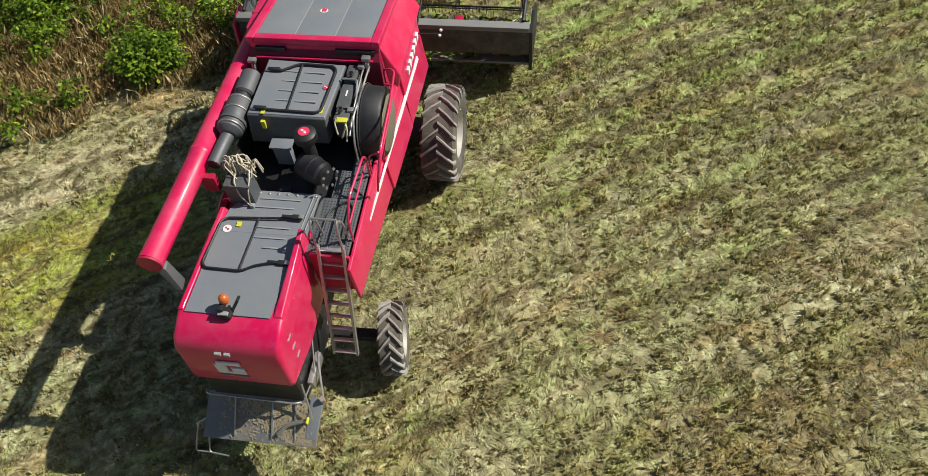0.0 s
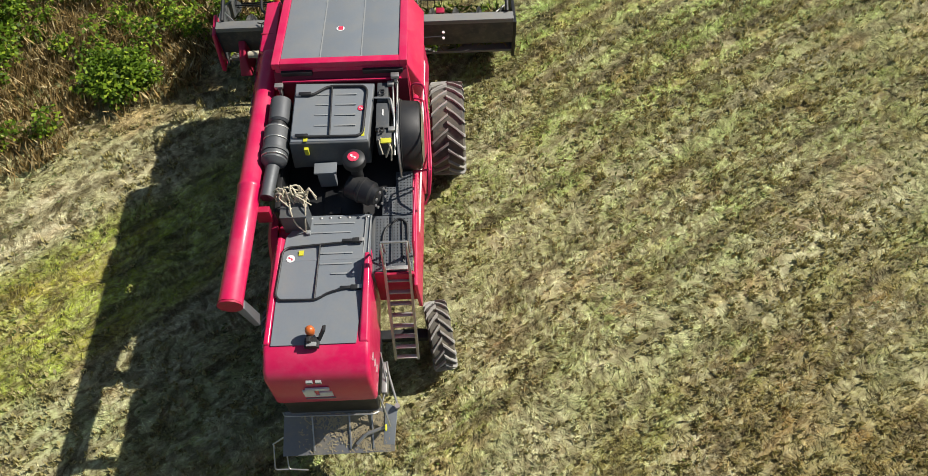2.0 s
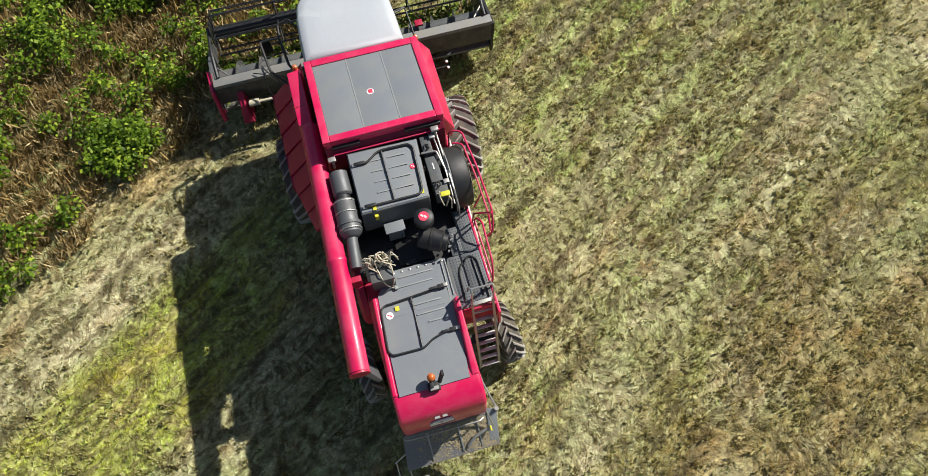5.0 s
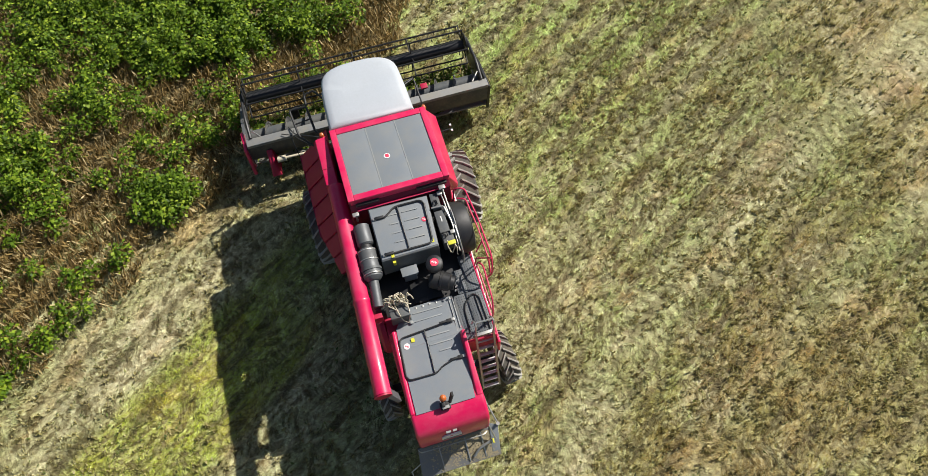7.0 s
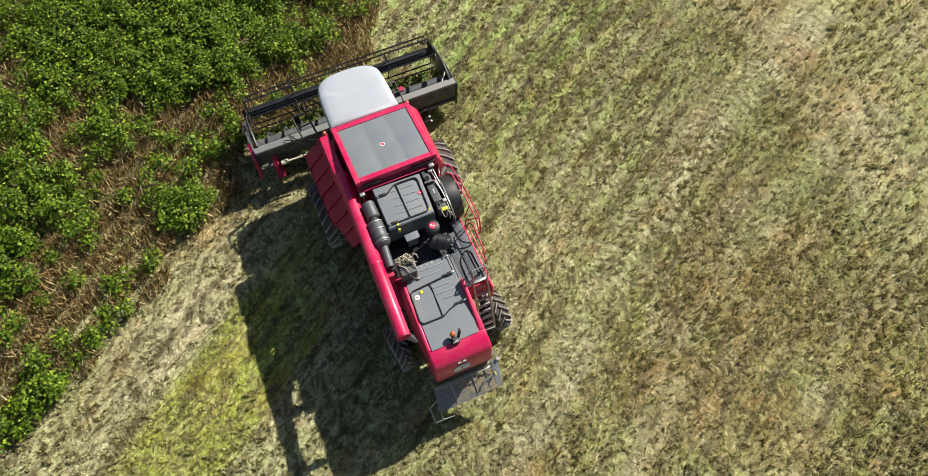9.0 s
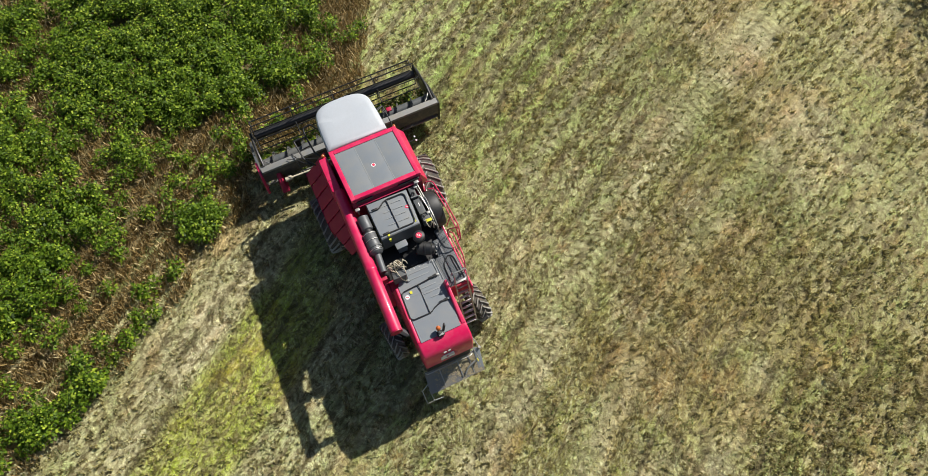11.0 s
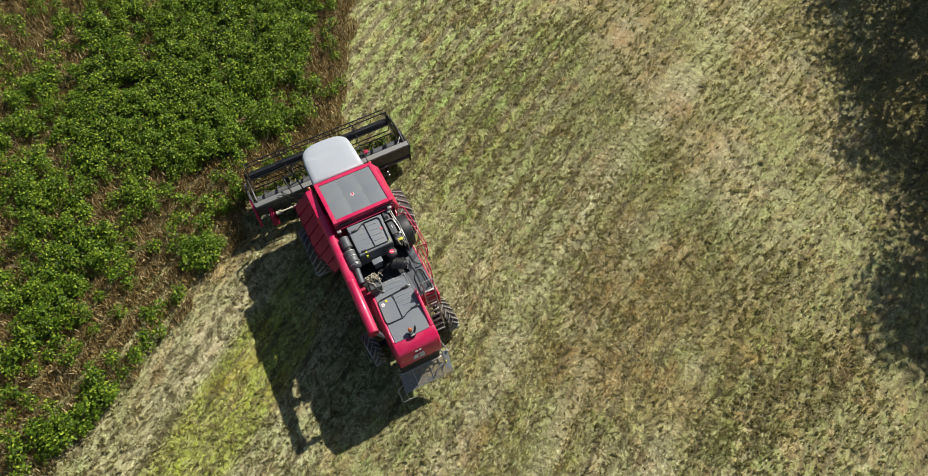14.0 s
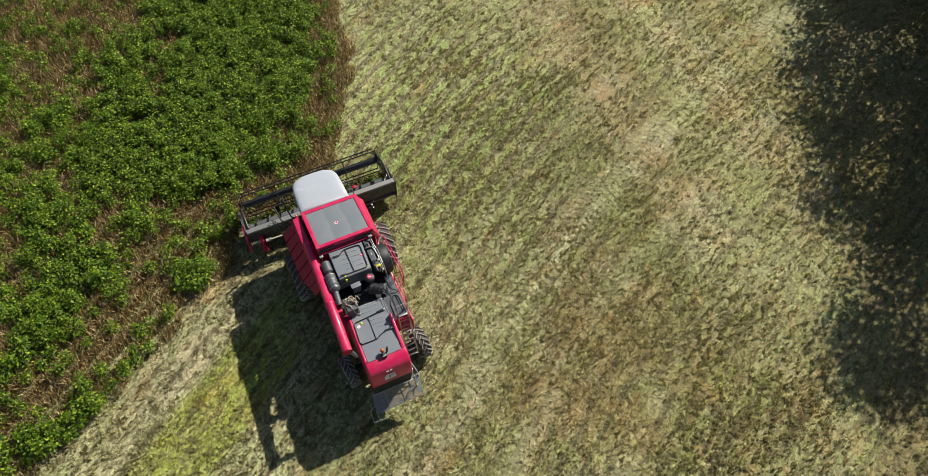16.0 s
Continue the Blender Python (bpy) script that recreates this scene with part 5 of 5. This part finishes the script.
def from_arrays(name, verts, faces, material):
    me = bpy.data.meshes.new(name)
    k = faces.shape[1]
    me.vertices.add(len(verts))
    me.vertices.foreach_set("co", verts.astype(np.float32).ravel())
    me.loops.add(faces.size)
    me.loops.foreach_set("vertex_index", faces.astype(np.int32).ravel())
    me.polygons.add(len(faces))
    me.polygons.foreach_set("loop_start", np.arange(0, faces.size, k, dtype=np.int32))
    me.update(calc_edges=True)
    me.materials.append(material)
    return new(name, me)


ground = from_arrays("ground", verts, faces, SOIL)
ground.data.polygons.foreach_set("use_smooth", [True] * len(ground.data.polygons))
tagged(ground, "harvested stubble field with straw and green regrowth", "ground", kind="structure")

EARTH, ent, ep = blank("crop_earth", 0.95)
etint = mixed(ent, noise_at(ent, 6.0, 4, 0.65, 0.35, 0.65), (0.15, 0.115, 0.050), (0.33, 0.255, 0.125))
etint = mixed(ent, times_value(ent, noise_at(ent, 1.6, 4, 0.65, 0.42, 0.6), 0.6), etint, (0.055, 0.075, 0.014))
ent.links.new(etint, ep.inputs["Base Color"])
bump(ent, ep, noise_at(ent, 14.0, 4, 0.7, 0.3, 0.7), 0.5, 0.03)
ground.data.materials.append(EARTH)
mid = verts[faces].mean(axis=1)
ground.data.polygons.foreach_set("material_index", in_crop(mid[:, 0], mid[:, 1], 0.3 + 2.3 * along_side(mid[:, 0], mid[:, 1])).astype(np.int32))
RS = np.random.RandomState(7)


def strips(name, mid, along, across, length, width, material, bend=None):
    """Thin bent blades: three cross-lines each."""
    n = len(mid)
    L, W = along * (length / 2)[:, None], across * (width / 2)[:, None]
    lift = np.zeros((n, 3)) if bend is None else bend
    v = np.stack([mid - L - W * 0.6, mid - L + W * 0.6, mid + lift - W, mid + lift + W, mid + L - W * 0.4, mid + L + W * 0.4], 1).reshape(-1, 3)
    b = np.arange(n)[:, None] * 6
    f = np.concatenate([b + [0, 1, 3, 2], b + [2, 3, 5, 4]])
    return from_arrays(name, v, f, material)


def rhombs(name, mid, along, across, length, width, material):
    """Pointed leaves, one slightly folded face each."""
    L, W = along * (length / 2)[:, None], across * (width / 2)[:, None]
    fold = np.cross(along, across) * (width * 0.12)[:, None]
    v = np.stack([mid - L, mid - W - L * 0.1 + fold, mid + L, mid + W - L * 0.1 + fold], 1).reshape(-1, 3)
    return from_arrays(name, v, np.arange(len(mid) * 4).reshape(-1, 4), material)


def unit(v):
    return v / np.maximum(np.linalg.norm(v, axis=1, keepdims=True), 1e-9)


def scatter(n, x0, x1, y0, y1):
    return RS.uniform(x0, x1, n), RS.uniform(y0, y1, n)


# straw lying along and across the rows
def blades(name, mid, along, across, length, width, material):
    """Fine flat blades, one face each."""
    L, W = along * (length / 2)[:, None], across * (width / 2)[:, None]
    v = np.stack([mid - L - W * 0.5, mid - L + W * 0.5, mid + L + W * 0.5, mid + L - W * 0.5], 1).reshape(-1, 3)
    return from_arrays(name, v, np.arange(len(mid) * 4).reshape(-1, 4), material)


px, py = [], []
for n, b in ((230000, (-13, 13, -8, 11)), (330000, (-15, 36, -13, 29))):
    x, y = scatter(n, *b)
    keep = ~in_crop(x, y, 0.4 + 2.3 * along_side(x, y)) & (x - y < 33)
    px.append(x[keep])
    py.append(y[keep])
x, y = np.concatenate(px), np.concatenate(py)
clump = vnoise(x, y, 0.16, 6) * 0.55 + vnoise(x, y, 0.6, 7) * 0.45
keep = clump > RS.uniform(0.10, 0.60, len(x))
x, y, clump = x[keep], y[keep], clump[keep]
n = len(x)
row_angle = row_heading(x, y)
ang = row_angle + (vnoise(x, y, 0.55, 2) - 0.5) * 4.0 + RS.normal(0, 0.75, n)
tilt = RS.normal(0.03, 0.10, n)
along = np.stack([np.cos(ang) * np.cos(tilt), np.sin(ang) * np.cos(tilt), np.sin(tilt)], 1)
across = unit(np.cross(along, unit(RS.normal(0, 0.3, (n, 3)) + [0, 0, 1])))
length = RS.uniform(0.05, 0.17, n)
z = ground_height(x, y) + 0.008 + 0.10 * np.clip(clump - 0.36, 0, 1) + np.abs(np.sin(tilt)) * length / 2
straw = blades("straw", np.stack([x, y, z], 1), along, across, length, RS.uniform(0.012, 0.030, n), STRAW)
tagged(straw, "loose cut straw lying over the stubble", "straw", kind="stuff")

# stubble tufts standing in rows, weathered and dark
STUBBLE = leafy("weathered_stubble", (0.26, 0.22, 0.08), (0.44, 0.40, 0.17), (0.62, 0.56, 0.32), 0.9)
px, py = [], []
for n, b in ((14000, (-14, 14, -8, 12)), (76000, (-15, 34, -13, 29))):
    x, y = scatter(n, *b)
    px.append(x)
    py.append(y)
x, y = np.concatenate(px), np.concatenate(py)
x, y = to_rows(x, y, 0.38, 0.09)
keep = ~in_crop(x, y, 0.4) & (x - y < 33) & (vnoise(x, y, 1.6, 8) * 0.6 + vnoise(x, y, 6.0, 1) * 0.4 > RS.uniform(0.2, 0.75, len(x))) & (RS.uniform(0, 1, len(x)) < np.where(x > 6, 0.85, 0.55))
x, y = x[keep], y[keep]
per = 6
who = np.repeat(np.arange(len(x)), per)
n = len(who)
size = RS.uniform(0.5, 1.25, len(x))[who]
turn = row_heading(x, y)[who]
th = RS.uniform(0, 2 * math.pi, n)
sp = RS.uniform(0.0, 0.07, n) * size
ox = x[who] + sp * np.cos(th) + np.cos(turn) * RS.normal(0, 0.045, n) * size
oy = y[who] + sp * np.sin(th) + np.sin(turn) * RS.normal(0, 0.045, n) * size
lean = np.stack([np.cos(th), np.sin(th)], 1) * RS.uniform(0.0, 0.6, n)[:, None]
along = unit(np.stack([lean[:, 0], lean[:, 1], np.ones(n)], 1))
across = unit(np.cross(along, np.stack([np.cos(th + 1), np.sin(th + 1), 0 * th], 1)))
length = RS.uniform(0.05, 0.11, n) * size * np.where(np.hypot(ox - 1, oy - 2) > 11, 1.75, 1.35)
stub = rhombs("stubble", np.stack([ox, oy, ground_height(ox, oy) + length * 0.45], 1), along, across, length, RS.uniform(0.03, 0.07, n), STUBBLE)
tagged(stub, "weathered stubble tufts standing in rows", "stubble", kind="stuff")

# green regrowth between the rows
x, y = scatter(90000, -15, 34, -13, 29)
keep = ~in_crop(x, y, 0.3) & (x - y < 34) & (vnoise(x, y, 3.0, 9) * 0.55 + vnoise(x, y, 0.5, 10) * 0.45 > RS.uniform(0.45, 0.75, len(x)))
x, y = x[keep], y[keep]
n = len(x)
ang, tilt = RS.uniform(0, 2 * math.pi, n), RS.uniform(0.1, 0.9, n)
along = np.stack([np.cos(ang) * np.cos(tilt), np.sin(ang) * np.cos(tilt), np.sin(tilt)], 1)
across = unit(np.cross(along, unit(RS.normal(0, 0.4, (n, 3)) + [0, 0, 1])))
length = RS.uniform(0.04, 0.12, n)
weeds = rhombs("regrowth", np.stack([x, y, ground_height(x, y) + 0.02 + length * 0.3], 1), along, across, length, length * RS.uniform(0.2, 0.5, n), WEED)
tagged(weeds, "small green regrowth between the stubble rows", "weeds", kind="stuff")


# standing crop: bushy green plants with strips of dry stalks
def greenness(x, y):
    r = row_place(x, y)[0]
    s = 0.5 + 0.5 * np.sin(r * 2 * math.pi / 4.2 + 2.5 * vnoise(x, y, 6.0, 3))
    depth, side = crop_depth(x, y), along_side(x, y)
    inner = np.clip((depth - 0.7 - 2.0 * side) / 1.2, 0, 1)
    hedge = np.clip((1.3 - depth) / 0.3, 0, 1) * side * np.clip((-3.5 - x) / 2, 0, 1) * (vnoise(x, y, 1.5, 9) > 0.18)
    far_left = np.clip((-x - 3 + (y - 17) * 0.6) / 6, 0, 1)
    return 0.30 * vnoise(x, y, 3.4, 11) + 0.09 * s + 0.27 * vnoise(x, y, 0.9, 0) + 0.42 * inner + 0.36 * hedge - 0.05 - 0.28 * far_left


x, y = scatter(11500, -19, 6, 0, 31)
keep = in_crop(x, y, 0.1) & ((greenness(x, y) > RS.uniform(0.48, 0.62, len(x))) | (RS.uniform(0, 1, len(x)) < 0.14))
x, y = x[keep], y[keep]
plants = len(x)
tall = RS.uniform(0.40, 1.05, plants)
per = 104
who = np.repeat(np.arange(plants), per)
n = len(who)
u = RS.uniform(0, 1, n) ** 0.6
rad = (0.09 + 0.19 * np.sin(u * 2.6)) * RS.uniform(0.2, 1.15, n)
th = RS.uniform(0, 2 * math.pi, n)
cx_, cy_ = x[who] + rad * np.cos(th), y[who] + rad * np.sin(th)
cz_ = ground_height(x[who], y[who]) + tall[who] * (0.15 + 0.85 * u)
dip = RS.normal(-0.25, 0.4, n)
along = np.stack([np.cos(th) * np.cos(dip), np.sin(th) * np.cos(dip), np.sin(dip)], 1)
across = unit(np.cross(along, unit(RS.normal(0, 0.35, (n, 3)) + [0, 0, 1])))
length = RS.uniform(0.06, 0.135, n)
leaves = rhombs("crop_leaves", np.stack([cx_, cy_, cz_], 1), along, across, length, length * RS.uniform(0.5, 0.85, n), CROP_LEAF)
tagged(leaves, "dense bushy green crop plants left standing", "crop", kind="stuff")

x, y = scatter(430000, -19, 6, 0, 31)
g = greenness(x, y)
rx, ry = to_rows(x, y, 0.7, 0.13)
strip = (crop_depth(x, y) < 3.4) & (along_side(x, y) > 0.3)
x, y = np.where(strip, rx, x), np.where(strip, ry, y)
keep = in_crop(x, y, -0.2) & (RS.uniform(0, 1, len(x)) < np.where(strip, 0.85, 0.75)) & (g < RS.uniform(0.40, 0.70, len(x)))
x, y = x[keep], y[keep]
n = len(x)
lean = RS.normal(0, 0.55, (n, 2)) + [0.10, 0.25]
along = unit(np.stack([lean[:, 0], lean[:, 1], np.ones(n)], 1))
ang = RS.uniform(0, math.pi, n)
across = np.stack([np.cos(ang), np.sin(ang), 0 * ang], 1)
length = RS.uniform(0.14, 0.40, n)
stalks = rhombs("dry_stalks", np.stack([x, y, ground_height(x, y) + length * 0.45 + RS.uniform(0, 0.25, n)], 1), along, across, length, RS.uniform(0.024, 0.056, n), CROP_DRY)
tagged(stalks, "dry brown stalks between the green crop plants", "crop", kind="stuff")


# the crop goes on beyond the near plants, coarser
x, y = scatter(16000, -70, 5, -20, 80)
keep = in_crop(x, y, 0.4) & ~((x > -19) & (y < 31) & (y > 0)) & (vnoise(x, y, 2.2, 3) > RS.uniform(0.2, 0.6, len(x)))
x, y = x[keep], y[keep]
per = 10
who = np.repeat(np.arange(len(x)), per)
n = len(who)
th, u = RS.uniform(0, 2 * math.pi, n), RS.uniform(0, 1, n)
dip = RS.normal(-0.2, 0.4, n)
along = np.stack([np.cos(th) * np.cos(dip), np.sin(th) * np.cos(dip), np.sin(dip)], 1)
across = unit(np.cross(along, unit(RS.normal(0, 0.35, (n, 3)) + [0, 0, 1])))
mid = np.stack([x[who] + 0.3 * u * np.cos(th), y[who] + 0.3 * u * np.sin(th), 0.15 + 0.75 * (1 - u ** 2)], 1)
length = RS.uniform(0.25, 0.5, n)
far_leaves = rhombs("crop_leaves", mid, along, across, length, length * 0.5, CROP_LEAF)
tagged(far_leaves, "green crop plants reaching on over the field", "crop", kind="stuff")


# ================= trees along the field's edge =================
def tree(x, y, tall, spread, seed):
    rng = np.random.RandomState(seed)
    ob = new("tree")
    ob.location = (x, y, 0)
    tagged(ob, "broad dark green leafy tree at the field edge", "tree", "trees at the field edge")
    bm = B()
    lathe(bm, (0, 0, -0.1), (0.03, 0.02, 1), [(0, 0.32), (0.5, 0.22), (tall * 0.4, 0.15), (tall * 0.85, 0.04)], 10)
    for k in range(9):
        a = k * 2.4
        z0 = tall * (0.18 + 0.07 * k)
        reach = spread * (0.85 - 0.05 * k)
        tube(bm, [(0, 0, z0), (reach * 0.5 * math.cos(a), reach * 0.5 * math.sin(a), z0 + 0.5), (reach * math.cos(a), reach * math.sin(a), z0 + 1.3)], 0.06, 0.3, 6)
    part("trunk", bm, BARK, ob)
    n_clump, per = 100, 95
    u = rng.uniform(0, 1, n_clump)
    cz = tall * (0.13 + 0.85 * u)
    prof = spread * np.sin(np.clip(0.25 + u * 2.75, 0, 3.0)) ** 0.6
    a = rng.uniform(0, 2 * math.pi, n_clump)
    rr = prof * rng.uniform(0.25, 1.0, n_clump) ** 0.5
    cc = np.stack([rr * np.cos(a), rr * np.sin(a), cz], 1)
    who = np.repeat(np.arange(n_clump), per)
    p = cc[who] + rng.normal(0, 0.6, (len(who), 3)) * [1, 1, 0.8]
    along = unit(rng.normal(0, 1, p.shape))
    across = unit(np.cross(along, rng.normal(0, 1, p.shape)))
    s = rng.uniform(0.16, 0.34, len(p))
    crown = rhombs("crown", p, along, across, s, s * 0.6, TREE_LEAF)
    crown.parent = ob
    return ob


spots = ((40.7, 14.3, 13.0, 3.6), (35.6, 8.9, 13.4, 3.5), (33.0, 4.2, 12.8, 3.4), (33.6, 0.6, 13.2, 3.3), (28.7, -2.2, 13.0, 3.0), (28.8, -7.2, 12.4, 3.2), (45.2, 19.8, 13.5, 4.0), (41.7, 7.8, 14.5, 4.0), (37.7, 2.3, 14.0, 4.0), (34.2, -3.7, 14.0, 4.0), (30.7, -8.2, 14.0, 4.0), (46.2, 12.8, 14.5, 4.2), (27.6, -13.0, 13.0, 3.6))
for k, (x, y, h, s) in enumerate(spots):
    tree(x, y, h, s, 20 + k)
